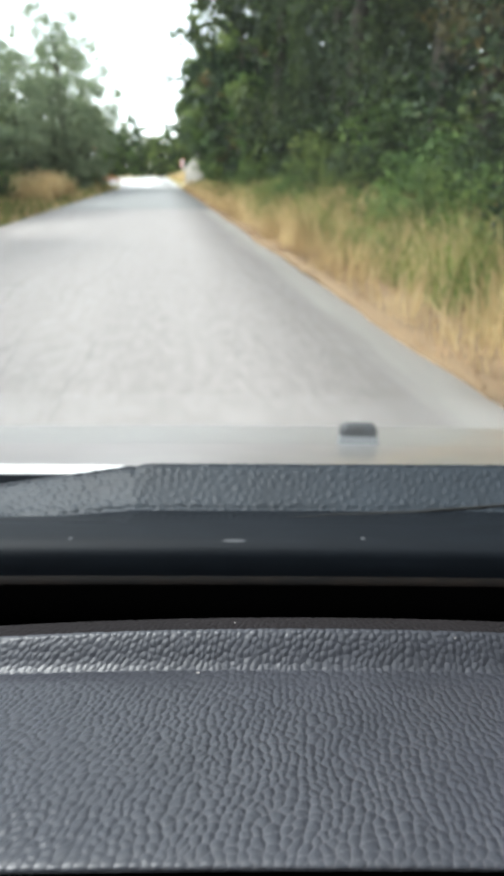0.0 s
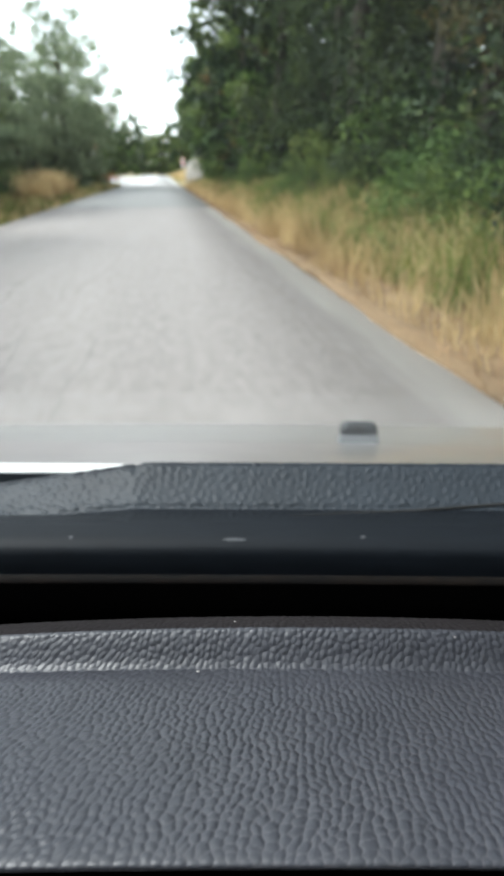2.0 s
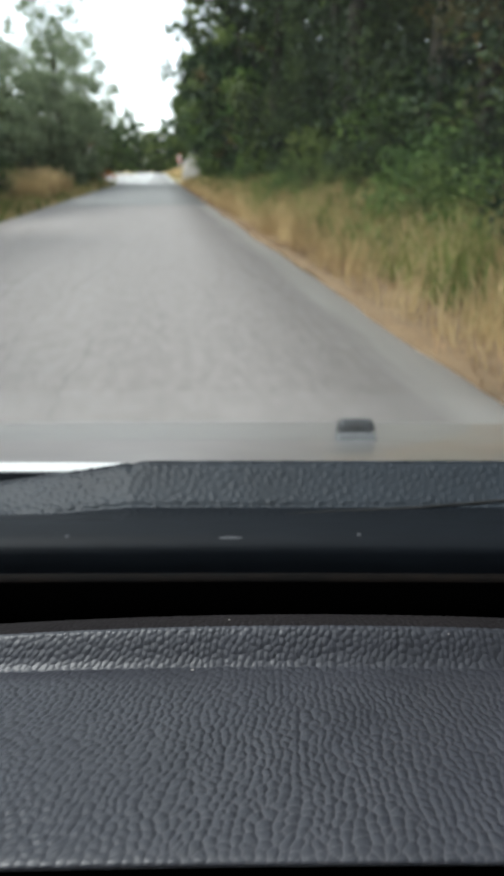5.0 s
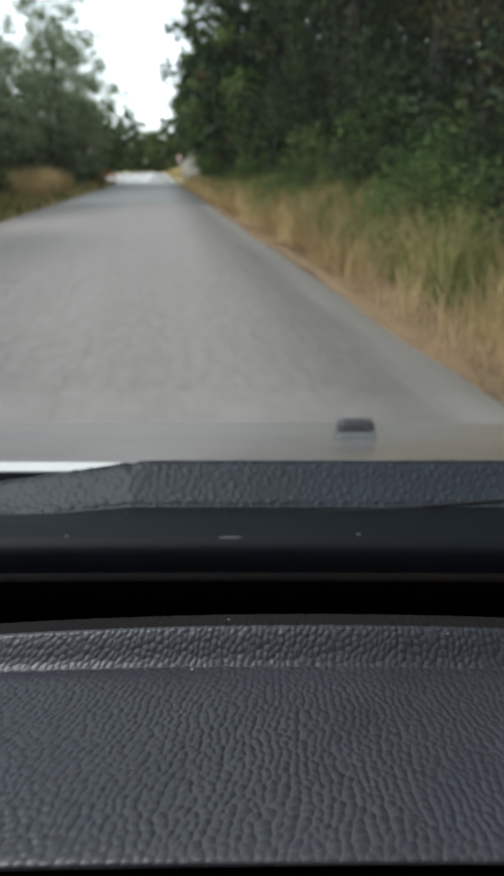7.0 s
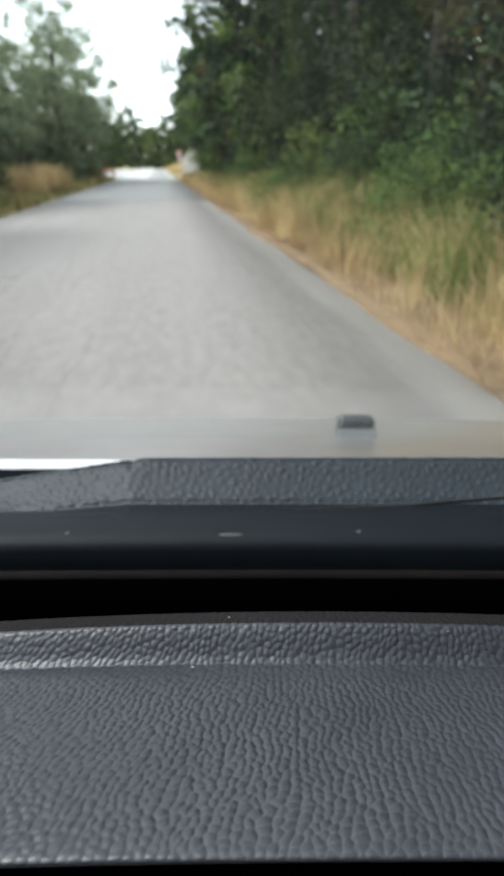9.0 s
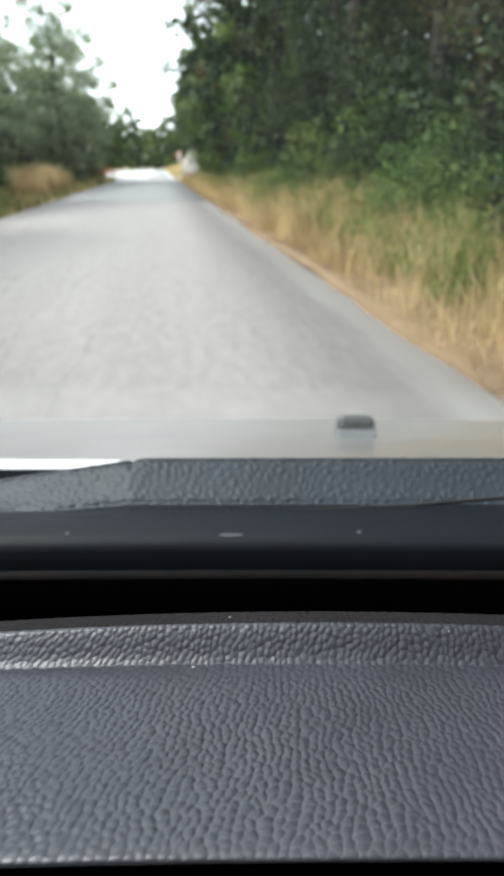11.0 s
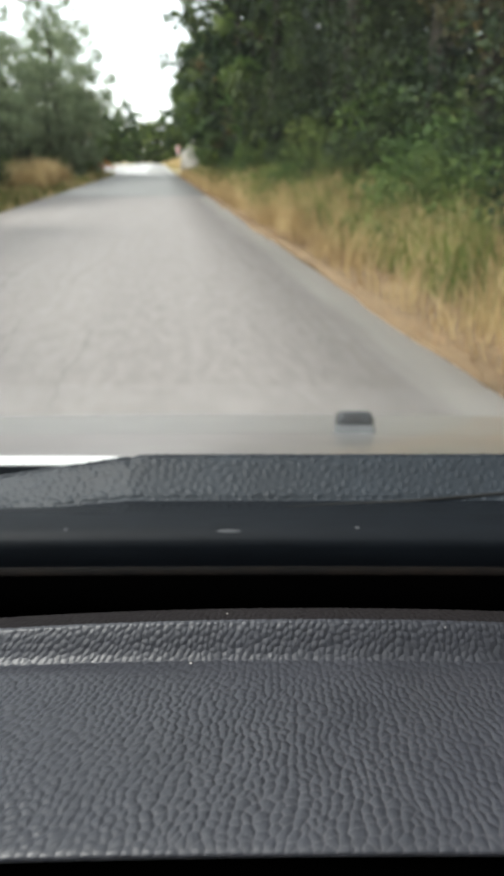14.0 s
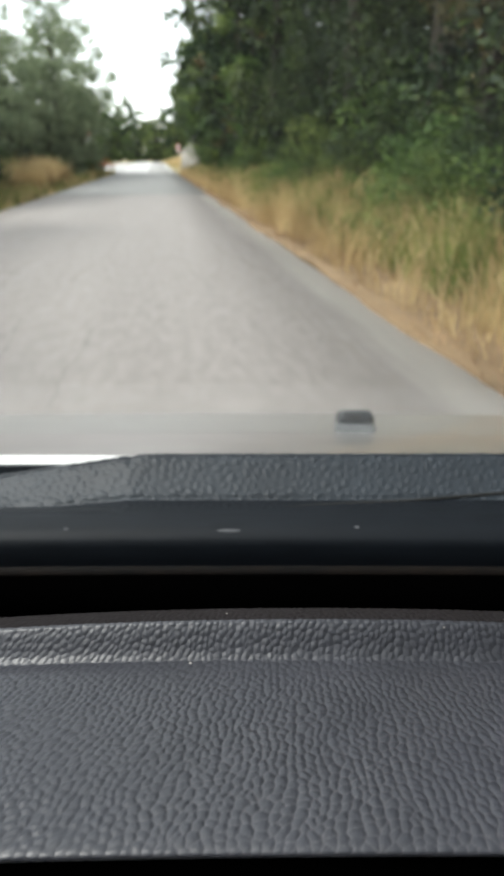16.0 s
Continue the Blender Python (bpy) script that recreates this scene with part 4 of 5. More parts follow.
bonnet_line = spline([(0.36, -0.208), (0.43, -0.2285), (0.50, -0.2495), (0.60, -0.2825), (0.80, -0.3545), (1.00, -0.4286), (1.20, -0.5030), (1.28, -0.545), (1.33, -0.62), (1.34, -0.76)], 8)
bv = [(x, y - 0.02 * x * x, z - 0.008 * x * x) for x in bx for y, z in bonnet_line]
bonnet = sheet("bonnet", bv, grid_faces(40, len(bonnet_line)), M["silver_paint"], car, "glossy silver bonnet mirroring the road", True)
jet = block(0.0515, 0.028, 0.0195, (0, 0, 0.0213), 0.0078, 5)
for v in jet.verts:
    v.co.x *= 1 - 0.16 * max(0.0, min(1.0, (v.co.z - 0.0115) / 0.018))
washer_jet = part("washer_jet", jet, M["dark_plastic"], bonnet, "small black washer jet")
washer_jet.matrix_local = pose(0.1335, 0.70, -0.3218, -20, 0, 0)
# added block: the jet's pale reflection in the bonnet, modelled as a grey solid
part("jet_reflection", block(0.0495, 0.0285, 0.0165, (0, 0, 0.0052), 0.0034, 3), M["reflection_grey"], washer_jet, "grey block in place of the jet's pale reflection in the bonnet")
hole = part("jet_nozzle", block(0.014, 0.004, 0.004, (0, 0, 0), 0.001), M["rubber"], washer_jet)
hole.matrix_local = pose(-0.002, -0.0148, 0.0225, 0, 0, 0)
# pale cowl strip and the wiper lying along it
cowl = np.array([(0.2098, -0.1300), (0.2098, -0.1090), (0.2103, -0.1087), (0.2200, -0.1122), (0.2350, -0.1178), (0.2350, -0.1260)])
cv_ = [(x, y, z - 0.0012 * float(smooth(-0.070, -0.036, x))) for x in np.linspace(-0.62, 0.62, 160) for y, z in cowl]
sheet("cowl_strip", cv_, grid_faces(160, len(cowl)), M["white_trim"], car, "pale strip along the foot of the windscreen")
rear_panel = [(0.2083, -0.1300), (0.2083, -0.1096), (0.2088, -0.1091), (0.2094, -0.1094), (0.2095, -0.1300)]
rp = [(x, y, z) for x in np.linspace(-0.62, -0.040, 60) for y, z in rear_panel]
sheet("cowl_panel", rp, grid_faces(60, len(rear_panel)), M["satin_black"], car, "dark grained panel behind the roll", True)

# shell of the car round and behind the camera
def shell_sheet(name, outline, thick, material, label=""):
    """A panel from a closed outline in space, given thickness along its normal."""
    b = bmesh.new()
    f = b.faces.new([b.verts.new(p) for p in outline])
    b.normal_update()
    n = f.normal.copy()
    r = bmesh.ops.extrude_face_region(b, geom=[f])
    bmesh.ops.translate(b, vec=n * thick, verts=[g for g in r["geom"] if isinstance(g, bmesh.types.BMVert)])
    bmesh.ops.recalc_face_normals(b, faces=b.faces)
    return part(name, b, material, car, label)


CX = -0.05
screen = [(-0.66 + CX, 0.236 - 0.02, -0.118), (0.66 + CX, 0.236 - 0.02, -0.118), (0.56 + CX, -0.62, 0.40), (-0.56 + CX, -0.62, 0.40)]
rows_n, cols_n = 8, 12
sv = []
for k in range(cols_n):
    u = k / (cols_n - 1)
    for j in range(rows_n):
        w = j / (rows_n - 1)
        lo = Vector(screen[0]).lerp(Vector(screen[1]), u)
        hi = Vector(screen[3]).lerp(Vector(screen[2]), u)
        p = lo.lerp(hi, w)
        bulge = 0.05 * math.sin(math.pi * u) * (0.3 + 0.7 * w) + 0.05 * math.sin(math.pi * w)
        sv.append((p.x, p.y + bulge * 0.9, p.z + bulge * 0.9))
windscreen = sheet("windscreen", sv, grid_faces(cols_n, rows_n), M["veiled_glass"], car, "clear raked windscreen glass", True)
windscreen.visible_shadow = False
roof_b = bmesh.new()
rg = [[roof_b.verts.new((CX + u * 1.12 - 0.56, -0.62 + 0.05 - 1.75 * w + 0.04 * math.sin(math.pi * u), 0.42 + 0.05 * math.sin(math.pi * u) + 0.05 * math.sin(math.pi * w) - 0.06 * w)) for w in np.linspace(0, 1, 10)] for u in np.linspace(0, 1, 10)]
for i in range(9):
    for j in range(9):
        roof_b.faces.new((rg[i][j], rg[i + 1][j], rg[i + 1][j + 1], rg[i][j + 1]))
bmesh.ops.recalc_face_normals(roof_b, faces=roof_b.faces)
bmesh.ops.solidify(roof_b, geom=roof_b.faces[:], thickness=0.03)
part("roof", roof_b, M["silver_paint"], car, "silver roof panel")
for sg in (-1, 1):
    side = [(0.86, 1.30), (0.86, 0.28), (0.82, -2.55)]
    x = CX + sg * 0.84
    shell_sheet("body_side", [(x, 1.27, -0.95), (x, 1.30, -0.62), (x, 0.75, -0.36), (x, 0.25, -0.20), (x, -2.45, -0.16), (x, -2.62, -0.45), (x, -2.60, -0.95)], 0.05 * sg, M["silver_paint"], "silver door and wing panel")
    a, c = Vector((CX + sg * 0.76, 0.21, -0.18)), Vector((CX + sg * 0.60, -0.60, 0.42))
    v, f = tubes([[(a, 0.045), (a.lerp(c, 0.5) + Vector((sg * 0.04, 0.02, 0.03)), 0.042), (c, 0.04)]], 8)
    sheet("windscreen_pillar", v, f, M["silver_paint"], car, smooth=True)
    for yy in (-1.25, -2.35):
        v, f = tubes([[((CX + sg * 0.80, yy, -0.2), 0.05), ((CX + sg * 0.60, yy + (0.05 if yy > -2 else 0.2), 0.44), 0.045)]], 8)
        sheet("roof_pillar", v, f, M["silver_paint"], car, smooth=True)
    for yy in (0.62, -1.85):
        w = part("wheel", rod(0.31, 0.31, 0.2, 32, Matrix.Rotation(radians(90), 4, "Y"), (0, 0, 0), 0.03), M["tyre"], car, "black tyre")
        w.matrix_local = pose(CX + sg * 0.78 - 0.1, yy, -EYE_H + 0.315)
        rim = part("rim", rod(0.2, 0.2, 0.215, 24, Matrix.Rotation(radians(90), 4, "Y"), (-0.008, 0, 0), 0.02), M["alloy"], w)
part("floor_pan", block(1.6, 3.7, 0.06, (CX, -0.72, -0.93), 0.02), M["dark_plastic"], car)
part("front_panel", block(1.66, 0.08, 0.32, (CX, 1.29, -0.80), 0.03), M["silver_paint"], car)
part("tailgate", block(1.62, 0.08, 0.75, (CX, -2.56, -0.55), 0.03), M["silver_paint"], car)
for sg in (-0.38, 0.38):
    seat_part = part("seat", block(0.5, 0.5, 0.18, (CX + sg, -1.0, -0.62), 0.05), M["cabin"], car, "grey cloth seat")
    part("backrest", block(0.48, 0.14, 0.66, (CX + sg, -1.28, -0.24), 0.05, turn=Matrix.Rotation(radians(12), 4, "X")), M["cabin"], seat_part)


# ---- along the road ahead: retaining wall ----
wall = empty("wall_roadside", pose(0, 0, 0))
tagged(wall, "weathered cast concrete retaining wall holding back the bank", "wall", kind="structure")
rng = np.random.default_rng(9)
core = part("wall_core", block(0.22, 31.0, 2.5, (3.86, 75.6, 1.15), 0.02), M["concrete"], wall)
panel_me = None
for k in range(12):
    for j in range(4):
        if panel_me is None:
            p = part("panel", block(0.2, 2.55, 0.585, (0, 0, 0), 0.012, 1), M["concrete"], wall)
            panel_me = p.data
        else:
            p = new("panel", panel_me)
            p.parent = wall
        p.matrix_local = pose(3.66 + rng.uniform(-0.012, 0.012) + 0.02 * j, 61.5 + 2.57 * k, 0.28 + 0.6 * j + float(road_rise(75)) * 0.5, 0, rng.uniform(-0.4, 0.4), rng.uniform(-0.3, 0.3))
for k in range(14):
    y = 61 + 2.2 * k
    plant((oak_b, far_oak)[k % 2], 6.0 + rng.uniform(-0.5, 0.8), y, rng.uniform(0, 360), rng.uniform(0.8, 1.0), group="wood above the wall")
    if k % 2:
        plant(bush_mid, 4.6, y, rng.uniform(0, 360), 0.7, group="wood above the wall")

# loose stones at the foot of the bank before the wall
for k in range(6):
    b = bmesh.new()
    bmesh.ops.create_icosphere(b, subdivisions=2, radius=0.5)
    for v in b.verts:
        v.co *= 1 + 0.35 * noise.noise(v.co * 1.7 + Vector((k * 3.1, 0, 0)))
    st = new("boulder", bpy.data.meshes.new("boulder"))
    b.to_mesh(st.data)
    b.free()
    st.data.materials.append(M["stone"])
    st.matrix_world = pose(3.0 + 0.25 * (k % 3), 56.6 + 0.65 * k, 0.75 + 0.25 * (k % 2), 0, 0, 50 * k) @ Matrix.Diagonal((1.9, 2.2, 2.7 + 0.6 * (k % 3), 1))
    tagged(st, "pale grey rough boulder at the foot of the bank", "rock", "boulders by the road")


# ---- road markings ----
def marking(name, corners, label, parent=None):
    """A painted patch on the road: a thin slab over the asphalt."""
    b = bmesh.new()
    vs = [b.verts.new((x + float(road_shift(y)), y, float(road_rise(y)) + 0.0095)) for x, y in corners]
    f = b.faces.new(vs)
    if f.normal.z < 0:
        f.normal_flip()
    r = bmesh.ops.extrude_face_region(b, geom=[f])
    bmesh.ops.translate(b, vec=(0, 0, 0.002), verts=[g for g in r["geom"] if isinstance(g, bmesh.types.BMVert)])
    bmesh.ops.recalc_face_normals(b, faces=b.faces)
    ob = new(name, bpy.data.meshes.new(name))
    b.to_mesh(ob.data)
    b.free()
    ob.data.materials.append(M["paint_white"])
    return tagged(ob, label, "road marking", kind="structure")


line_r = strip("edge_line", 1.36, 1.5, 62.5, 230, 0.011, M["paint_white"], "white edge line, slightly worn", 1.0, 0.006, 0.004, seed=8)
tagged(line_r, category="road marking", kind="structure")
line_c = strip("centre_line", lambda y: -1.45 - 0.9 * smooth(62, 74, y) * 0, lambda y: -1.31 + 0 * y, 66, 92, 0.011, M["paint_white"], "white lane line beside the hatched island", 1.0, 0.006, 0.004, seed=9)
tagged(line_c, category="road marking", kind="structure")
line_d = strip("centre_line_far", lambda y: -1.45 + 0 * y, lambda y: -1.31 + 0 * y, 106, 200, 0.011, M["paint_white"], "white lane line beside the second island", 1.0, 0.006, 0.004, seed=10)
tagged(line_d, category="road marking", kind="structure")
line_l = strip("island_line", lambda y: -1.6 - 2.3 * smooth(66, 78, y), lambda y: -1.45 - 2.3 * smooth(66, 78, y), 66, 92, 0.011, M["paint_white"], "white outline of the hatched island", 0.5, 0.004, 0.004, seed=11)
tagged(line_l, category="road marking", kind="structure")
line_k = strip("island_line_far", lambda y: -1.6 - 3.0 * smooth(106, 120, y), lambda y: -1.45 - 3.0 * smooth(106, 120, y), 106, 160, 0.011, M["paint_white"], "white outline of the second hatched island", 0.5, 0.004, 0.004, seed=12)
tagged(line_k, category="road marking", kind="structure")
marking("give_way_triangle", [(-1.7, 71.5), (-1.75, 75.0), (-2.5, 75.0)], "white painted triangle at the island's tip")
for k in range(6):
    y = 77 + 2.4 * k
    marking("hatch_bar", [(-1.55, y), (-1.55, y + 0.9), (-3.6, y + 0.5), (-3.6, y - 0.4)], "white painted bar of the hatched island")
for k in range(4):
    y = 93.5 + 3 * k
    marking("dash", [(-1.45, y), (-1.31, y), (-1.31, y + 1.5), (-1.45, y + 1.5)], "short white dash of the broken line")
marking("arrow_head", [(-5.0, 98), (-4.4, 98), (-4.7, 100.5)], "white turning arrow on the junction")
marking("give_way_triangle", [(-1.7, 110.5), (-1.75, 114.5), (-2.8, 114.5)], "white painted triangle at the second island's tip")
for k in range(9):
    y = 117 + 3.2 * k
    marking("hatch_bar", [(-1.6, y), (-1.6, y + 1.1), (-4.3, y + 0.7), (-4.3, y - 0.4)], "white painted bar of the second hatched island")


# ---- signs ----
def letters(body, size, parent, material, at):
    c = bpy.data.curves.new("writing", "FONT")
    c.body, c.size, c.align_x, c.align_y, c.extrude = body, size, "CENTER", "CENTER", 0.002
    tmp = bpy.data.objects.new("writing", c)
    me = bpy.data.meshes.new_from_object(tmp)
    bpy.data.objects.remove(tmp)
    me.materials.append(material)
    ob = new("numerals", me)
    ob.parent = parent
    ob.matrix_local = at
    return ob


def disc(r, th, segs=40):
    return rod(r, r, th, segs, Matrix.Rotation(radians(90), 4, "X"), (0, 0, 0), 0.002)


def tri(r, th, rnd=0.06):
    b = bmesh.new()
    pts = []
    for k in range(3):
        a = radians(90 + 120 * k)
        c = Vector((math.cos(a), math.sin(a))) * (r - 2 * rnd)
        for j in range(-3, 4):
            w = a + radians(20 * j)
            pts.append(c + Vector((math.cos(w), math.sin(w))) * rnd)
    f = b.faces.new([b.verts.new((p.x, 0, p.y)) for p in pts])
    q = bmesh.ops.extrude_face_region(b, geom=[f])
    bmesh.ops.translate(b, vec=(0, -th, 0), verts=[g for g in q["geom"] if isinstance(g, bmesh.types.BMVert)])
    bmesh.ops.recalc_face_normals(b, faces=b.faces)
    return b


def curve_sign():
    """Post with a bend warning, a speed limit and a small plate; it faces -Y."""
    root = empty("road_sign")
    part("post", rod(0.03, 0.03, 3.05, 14), M["galvanised"], root, "grey galvanised post")
    warn = part("warning_triangle", tri(0.52, 0.02), M["sign_red"], root, "red-edged warning triangle")
    warn.matrix_local = pose(0, -0.034, 2.98)
    face = part("triangle_face", tri(0.36, 0.006, 0.03), M["sign_white"], warn)
    face.matrix_local = pose(0, -0.021, 0)
    v, f = tubes([[((0.10, 0, -0.13), 0.03), ((0.10, 0, -0.02), 0.03), ((0.06, 0, 0.06), 0.03), ((-0.02, 0, 0.09), 0.03), ((-0.09, 0, 0.09), 0.012)]], 8)
    bend = sheet("bend_symbol", [(x, y * 0.12, z) for x, y, z in v], f, M["sign_black"], warn)
    bend.matrix_local = pose(0, -0.028, -0.02)
    lim = part("speed_disc", disc(0.32, 0.02), M["sign_red"], root, "round red-ringed speed limit sign")
    lim.matrix_local = pose(0, -0.034, 2.26)
    fc = part("disc_face", disc(0.245, 0.006), M["sign_white"], lim)
    fc.matrix_local = pose(0, -0.021, 0)
    letters("70", 0.32, lim, M["sign_black"], pose(0, -0.030, 0, 90, 0, 0))
    pl = part("plate", block(0.18, 0.012, 0.36, (0, -0.034, 1.7), 0.003), M["sign_white"], root, "small white plate")
    for k in range(3):
        part("plate_bar", block(0.1, 0.003, 0.025, (0, -0.042, 1.79 - 0.09 * k)), M["sign_black"], pl)
    return tagged(root, "bend warning above a 70 speed limit on a grey post", "road sign")


sg70 = curve_sign()
sg70.matrix_world = pose(4.1, 125, float(ground_z(4.1, 125)) - 0.05, 0, 0, -4)


def double_sign():
    root = empty("road_sign")
    part("post", rod(0.03, 0.03, 2.9, 14), M["galvanised"], root, "grey galvanised post")
    for z in (2.55, 1.9):
        d = part("sign_disc", disc(0.31, 0.02), M["sign_red"], root, "round red-ringed prohibition sign")
        d.matrix_local = pose(0, -0.034, z)
        fc = part("disc_face", disc(0.215, 0.006), M["sign_white"], d)
        fc.matrix_local = pose(0, -0.021, 0)
        mark = part("mark", block(0.22, 0.003, 0.09, (0, 0, 0), 0.001), M["sign_black"], d)
        mark.matrix_local = pose(0, -0.029, 0)
    return tagged(root, "two round red-ringed prohibition signs on one post", "road sign")


ds = double_sign()
ds.matrix_world = pose(3.0, -22, float(ground_z(3.0, -22)) - 0.05, 0, 0, -4)


# ---- filling station across the junction ----
station = empty("filling_station", pose(-21, 116, float(road_rise(116)) - 0.05, 0, 0, 0))
tagged(station, "filling station with a flat blue-edged canopy on steel posts", "filling station")
deck = part("canopy", block(12, 9, 0.35, (0, 0, 5.0), 0.03), M["plaster"], station, "flat pale canopy")
for sx, sy, ax in ((12.1, 0.12, 0), (12.1, 0.12, 1), (0.12, 9.1, 2), (0.12, 9.1, 3)):
    at = [(0, -4.56, 5.1), (0, 4.56, 5.1), (-6.06, 0, 5.1), (6.06, 0, 5.1)][ax]
    part("fascia", block(sx, sy, 0.9, at, 0.02), M["canopy_blue"], deck, "bright blue fascia")
for px in (-3.8, 3.8):
    for py_ in (-2.6, 2.6):
        part("column", rod(0.16, 0.16, 4.9, 16, at=(px, py_, 0)), M["steel_blue"], station)
for py_ in (-2.6, 0, 2.6):
    pump = part("fuel_pump", block(0.6, 0.4, 1.6, (0.5, py_, 0.85), 0.05), M["sign_white"], station, "white fuel pump with a blue band")
    part("pump_band", block(0.62, 0.42, 0.25, (0.5, py_, 1.4), 0.01), M["canopy_blue"], pump)
kiosk = part("kiosk", block(4.0, 4.5, 2.8, (-3.2, 8.2, 1.4), 0.04), M["plaster"], station, "small plastered kiosk")
part("kiosk_window", block(2.2, 0.06, 1.2, (-3.2, 5.93, 1.6), 0.01), M["car_glass"], kiosk)
apron = strip("apron", lambda y: -30 + 0 * y, lambda y: left_side(y) - 0.03, 100, 134, 0.012, M["asphalt_pale"], "pale paved forecourt", 1.0, 0.02, 0.05, seed=14)
tagged(apron, category="pavement", kind="structure")
totem = empty("totem_sign", pose(-13.5, 138, float(ground_z(-13.5, 138)), 0, 0, 0))
part("pole", rod(0.09, 0.09, 5.2, 12), M["galvanised"], totem)
board = part("board", block(1.3, 0.2, 2.0, (0, 0, 5.2), 0.04), M["sign_white"], totem, "white price board")
part("red_band", block(1.32, 0.22, 0.4, (0, 0, 5.9), 0.01), M["sign_red"], board)
for k in range(3):
    part("price_bar", block(0.8, 0.22, 0.14, (0, 0, 5.35 - 0.32 * k), 0.01), M["sign_black"], board)
tagged(totem, "tall white price board with a red top on a pole", "sign")
for k in range(3):
    bo = empty("marker_post", pose(-9.2 - 0.5 * k, 104 + 9 * k, float(road_rise(104 + 9 * k)) - 0.05))
    part("post", block(0.35, 0.3, 1.1, (0, 0, 0.55), 0.04), M["orange" if k == 0 else "sign_white"], bo)
    part("band", block(0.36, 0.31, 0.2, (0, 0, 0.85), 0.01), M["sign_red"], bo)
    tagged(bo, "short painted marker post at the forecourt entry", "post", "marker posts")

# clipped hedges beside the junction
for k, (hx, hy) in enumerate([(-15.5, 128), (-15.5, 133), (-17, 139), (-16, 145)]):
    plant(bush_mid, hx, hy, 40 * k, 1.3, group="junction hedge")
    plant(bush_bright, hx + 1.6, hy, 70 * k, 1.0, group="junction hedge")


# ---- houses on the rise ----
def house(x, y, turn, w, d, h):
    root = empty("house", pose(x, y, float(ground_z(x, y)) - 0.3, 0, 0, turn))
    body = part("wall", block(w, d, h, (0, 0, h / 2), 0.03), M["plaster"], root, "warm plastered walls")
    b = bmesh.new()
    rv_ = [(-w / 2 - 0.4, -d / 2 - 0.4, h), (w / 2 + 0.4, -d / 2 - 0.4, h), (w / 2 + 0.4, d / 2 + 0.4, h), (-w / 2 - 0.4, d / 2 + 0.4, h), (-w / 2 - 0.4, 0, h + d * 0.25), (w / 2 + 0.4, 0, h + d * 0.25)]
    q = [b.verts.new(v) for v in rv_]
    for f in ((0, 1, 5, 4), (2, 3, 4, 5), (0, 4, 3), (1, 2, 5), (3, 2, 1, 0)):
        b.faces.new([q[i] for i in f])
    bmesh.ops.recalc_face_normals(b, faces=b.faces)
    rf = part("roof", b, M["roof_tile"], root, "red tiled roof")
    part("chimney", block(0.5, 0.5, 1.0, (w * 0.2, d * 0.1, h + d * 0.25), 0.02), M["plaster"], rf)
    for k in range(3):
        for z in (1.6, 4.2):
            if z < h - 0.6:
                wi = part("window", block(0.95, 0.12, 1.25, (-w / 2 + w * (k + 0.5) / 3, -d / 2, z), 0.01), M["car_glass"], root)
                part("sill", block(1.1, 0.24, 0.06, (-w / 2 + w * (k + 0.5) / 3, -d / 2 - 0.05, z - 0.66), 0.01), M["stone"], wi)
    return tagged(root, "plastered farmhouse with a red tiled roof", "house", "farmhouses")


house(22, 232, 10, 12, 8, 6)
house(44, 262, -15, 14, 9, 6)

# woods and hills at the far end
rng = np.random.default_rng(41)
for k in range(36):
    a = k / 35
    x = -52 + 70 * a + rng.uniform(-2, 2)
    y = 205 + 22 * math.sin(a * 5) + rng.uniform(-5, 5)
    m_x = x - float(road_shift(np.clip(y, -160, 260)))
    plant((far_oak, far_elm)[k % 2], m_x, y, rng.uniform(0, 360), rng.uniform(0.9, 1.4), group="distant wood")
for k in range(24):
    plant((far_oak, far_elm)[k % 2], -30 + 2.2 * k + 14, 238 + 9 * math.sin(k * 1.9), 47 * k, 1.25 + 0.2 * math.sin(k * 2.3) + 0.75 * float(smooth(9, 3, k)), group="distant wood")
for k in range(16):
    plant((far_elm, far_oak)[k % 2], -17 - rng.uniform(0, 10), 66 + k * 2.4, rng.uniform(0, 360), rng.uniform(0.8, 1.05), group="trees before the forecourt")
for k in range(12):
    plant((bush_mid, bush_bright, bush_dark)[k % 3], 6 + rng.uniform(0, 12), 98 + k * 6, rng.uniform(0, 360), rng.uniform(0.7, 1.3), group="bushes on the open bank")
for k in range(5):
    plant((elm, sapling)[k % 2], 16 + 3 * k, 120 + 13 * k, 70 * k, 0.7, group="trees on the open bank")
blades("hill_grass", 36, 20000, (2.3, 9.0), (92, 175), (0.3, 0.9), 0.012, M["straw"], "tall dry grass on the open bank", 1.1, cover=0.8)
blades("hill_green_grass", 37, 12000, (2.3, 7.0), (92, 175), (0.2, 0.6), 0.012, M["grass_green"], "green weeds at the foot of the open bank", 1.1, cover=0.9)
blades("rear_verge_grass", 38, 8000, (2.3, 4.6), (-70, -8), (0.25, 0.8), 0.02, M["straw"], "dry grass on the bank behind", 1.0, cover=0.8)


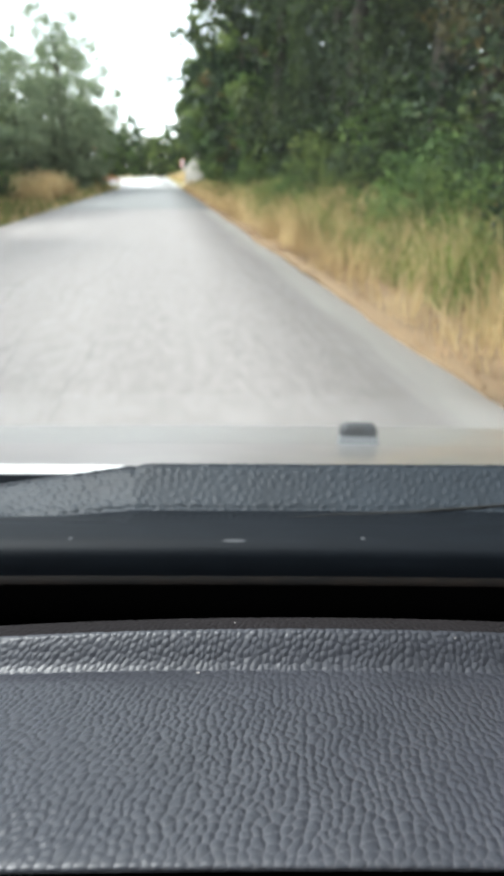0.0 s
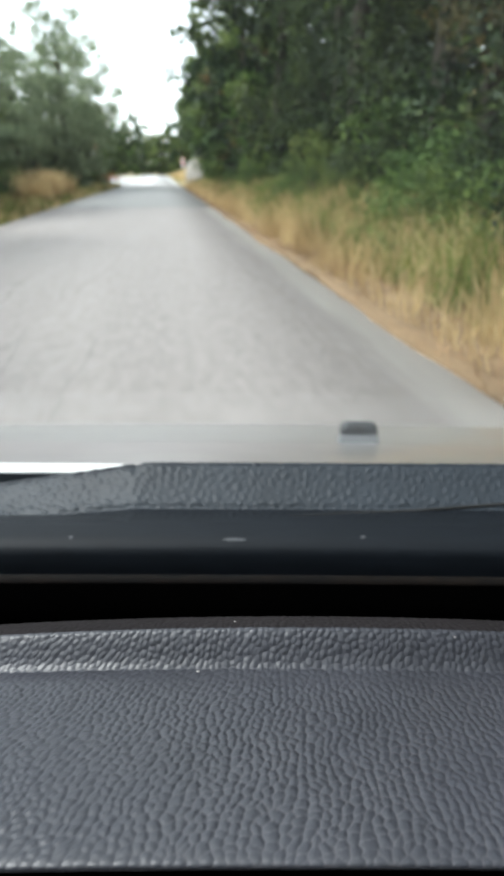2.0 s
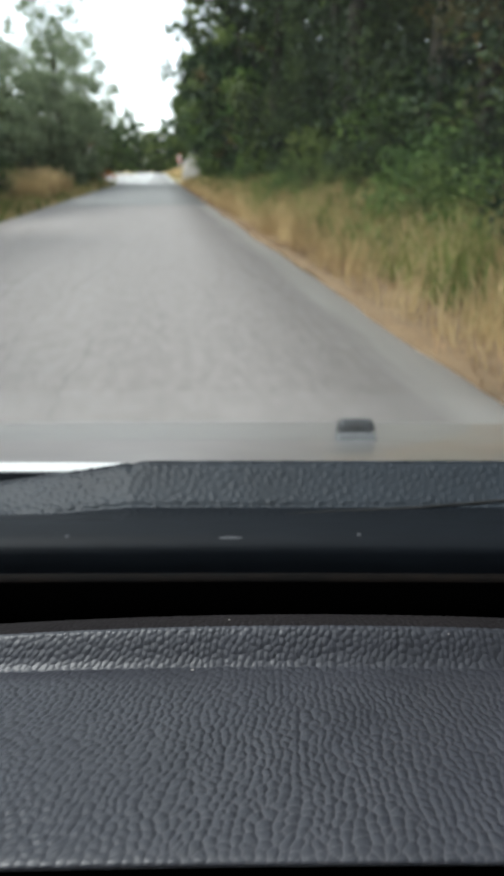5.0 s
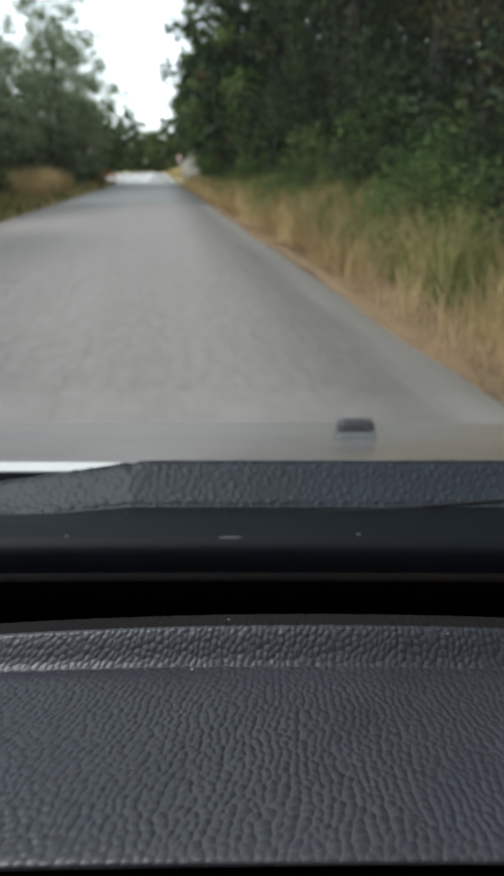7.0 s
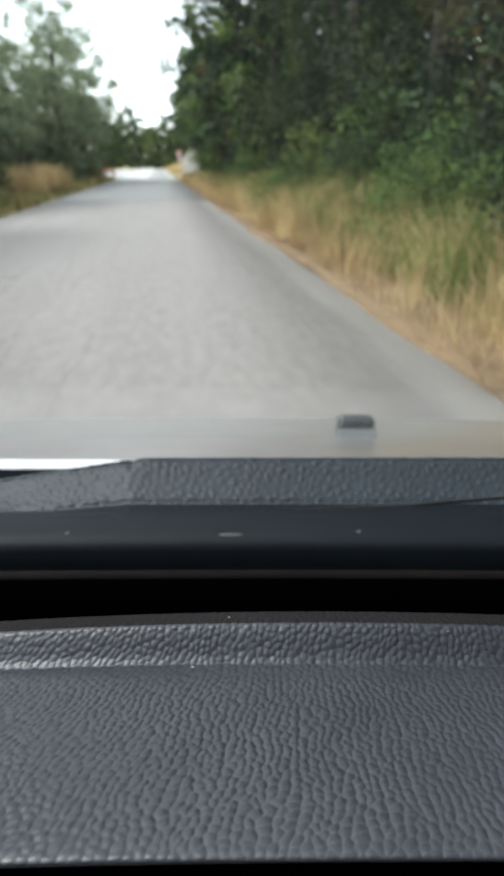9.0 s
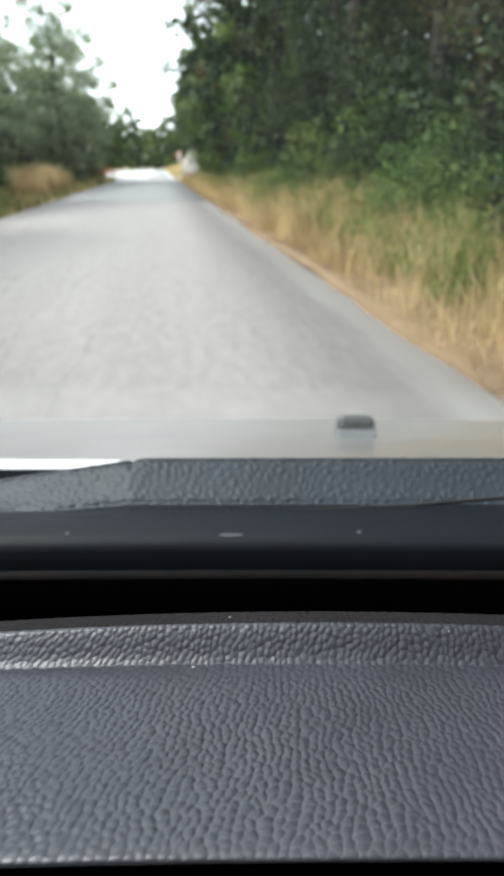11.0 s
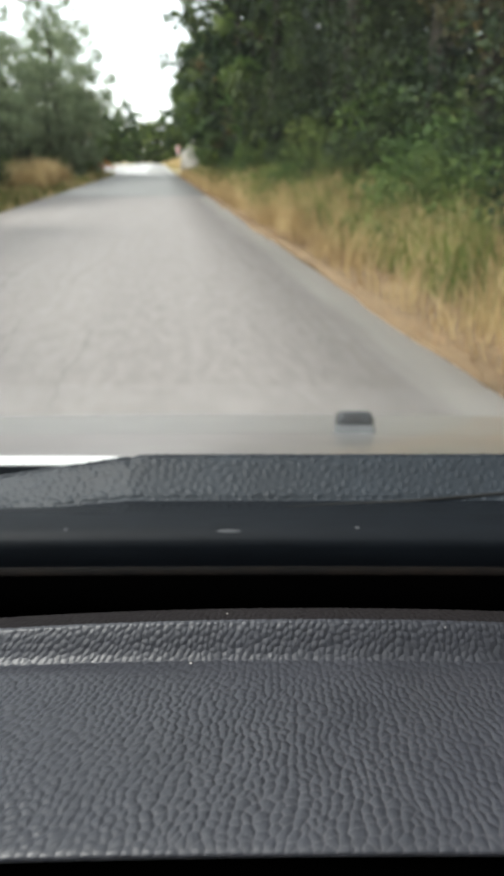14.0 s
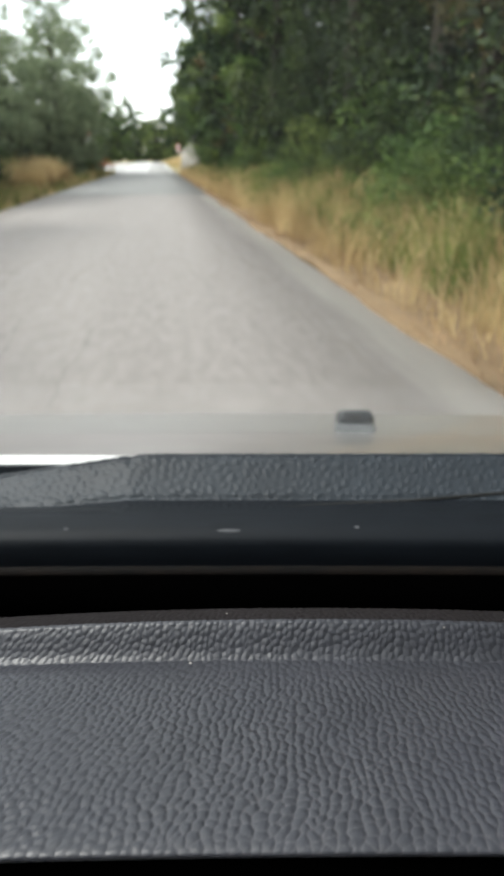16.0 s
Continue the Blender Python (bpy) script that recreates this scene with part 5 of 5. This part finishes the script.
# ---- two cars in the opposite lane ----
def road_car(paint, label):
    """A saloon facing +Y in its own space: lofted body and cabin, wheels, lamps, glass."""
    root = empty("car")
    st = [(-2.15, 0.62, 0.42, 0.78), (-2.05, 0.78, 0.3, 0.95), (-1.3, 0.86, 0.24, 0.98), (-0.2, 0.88, 0.22, 0.96), (0.9, 0.87, 0.22, 0.93), (1.6, 0.84, 0.24, 0.84), (2.02, 0.74, 0.3, 0.7), (2.14, 0.58, 0.4, 0.6)]

    def loft(sections, material, name, label_="", parent=root):
        v, n = [], 14
        for y, w, lo, hi in sections:
            for k in range(n):
                a = 2 * math.pi * k / n
                cx = math.copysign(abs(math.cos(a)) ** 0.45, math.cos(a))
                sz = math.copysign(abs(math.sin(a)) ** 0.45, math.sin(a))
                v.append((w * cx, y, (lo + hi) / 2 + (hi - lo) / 2 * sz))
        f = [tuple(q) for q in grid_faces(len(sections), n)]
        f += [(i * n + n - 1, (i + 1) * n + n - 1, (i + 1) * n, i * n) for i in range(len(sections) - 1)]
        f += [tuple(range(n)), tuple(range((len(sections) - 1) * n, len(sections) * n))[::-1]]
        ob = sheet(name, v, f, material, parent, label_, True)
        b = bmesh.new()
        b.from_mesh(ob.data)
        bmesh.ops.recalc_face_normals(b, faces=b.faces)
        b.to_mesh(ob.data)
        b.free()
        return ob

    body = loft(st, paint, "body", "glossy painted body")
    loft([(-1.75, 0.62, 0.85, 0.98), (-1.1, 0.68, 0.85, 1.38), (-0.2, 0.70, 0.85, 1.46), (0.35, 0.68, 0.85, 1.38), (1.1, 0.66, 0.82, 0.95)], M["car_glass"], "windows", "dark tinted glass")
    loft([(-1.15, 0.58, 1.36, 1.42), (-0.2, 0.62, 1.42, 1.50), (0.3, 0.58, 1.38, 1.43)], paint, "roof")
    for sx_ in (-1, 1):
        lamp = part("headlight", block(0.34, 0.16, 0.14, (sx_ * 0.58, 2.0, 0.66), 0.04), M["headlamp"], body, "lit headlight")
        part("mirror", block(0.2, 0.1, 0.13, (sx_ * 0.98, 0.75, 1.0), 0.03), paint, body)
        part("tail_light", block(0.26, 0.1, 0.16, (sx_ * 0.6, -2.08, 0.78), 0.03), M["sign_red"], body)
        for yy in (1.32, -1.35):
            w = part("wheel", rod(0.32, 0.32, 0.2, 28, Matrix.Rotation(radians(90), 4, "Y"), (sx_ * 0.8 - 0.1, yy, 0.32), 0.03), M["tyre"], root, "black tyre")
            part("rim", rod(0.2, 0.2, 0.22, 20, Matrix.Rotation(radians(90), 4, "Y"), (sx_ * 0.8 - 0.11, yy, 0.32), 0.02), M["alloy"], w)
    part("grille", block(0.8, 0.06, 0.16, (0, 2.1, 0.56), 0.02), M["sign_black"], body)
    part("number_plate", block(0.5, 0.02, 0.11, (0, 2.15, 0.42), 0.004), M["sign_white"], body)
    return tagged(root, label, "car", "oncoming cars")


dark_car = road_car(M["car_blue"], "dark blue saloon with lit headlights in the opposite lane")
dark_car.matrix_world = pose(-2.3, -33, 0.0, 0, 0, 180)
white_car = road_car(M["car_white"], "pale car with glaring headlights in the opposite lane")
white_car.matrix_world = pose(-2.2, -14, 0.0, 0, 0, 180)
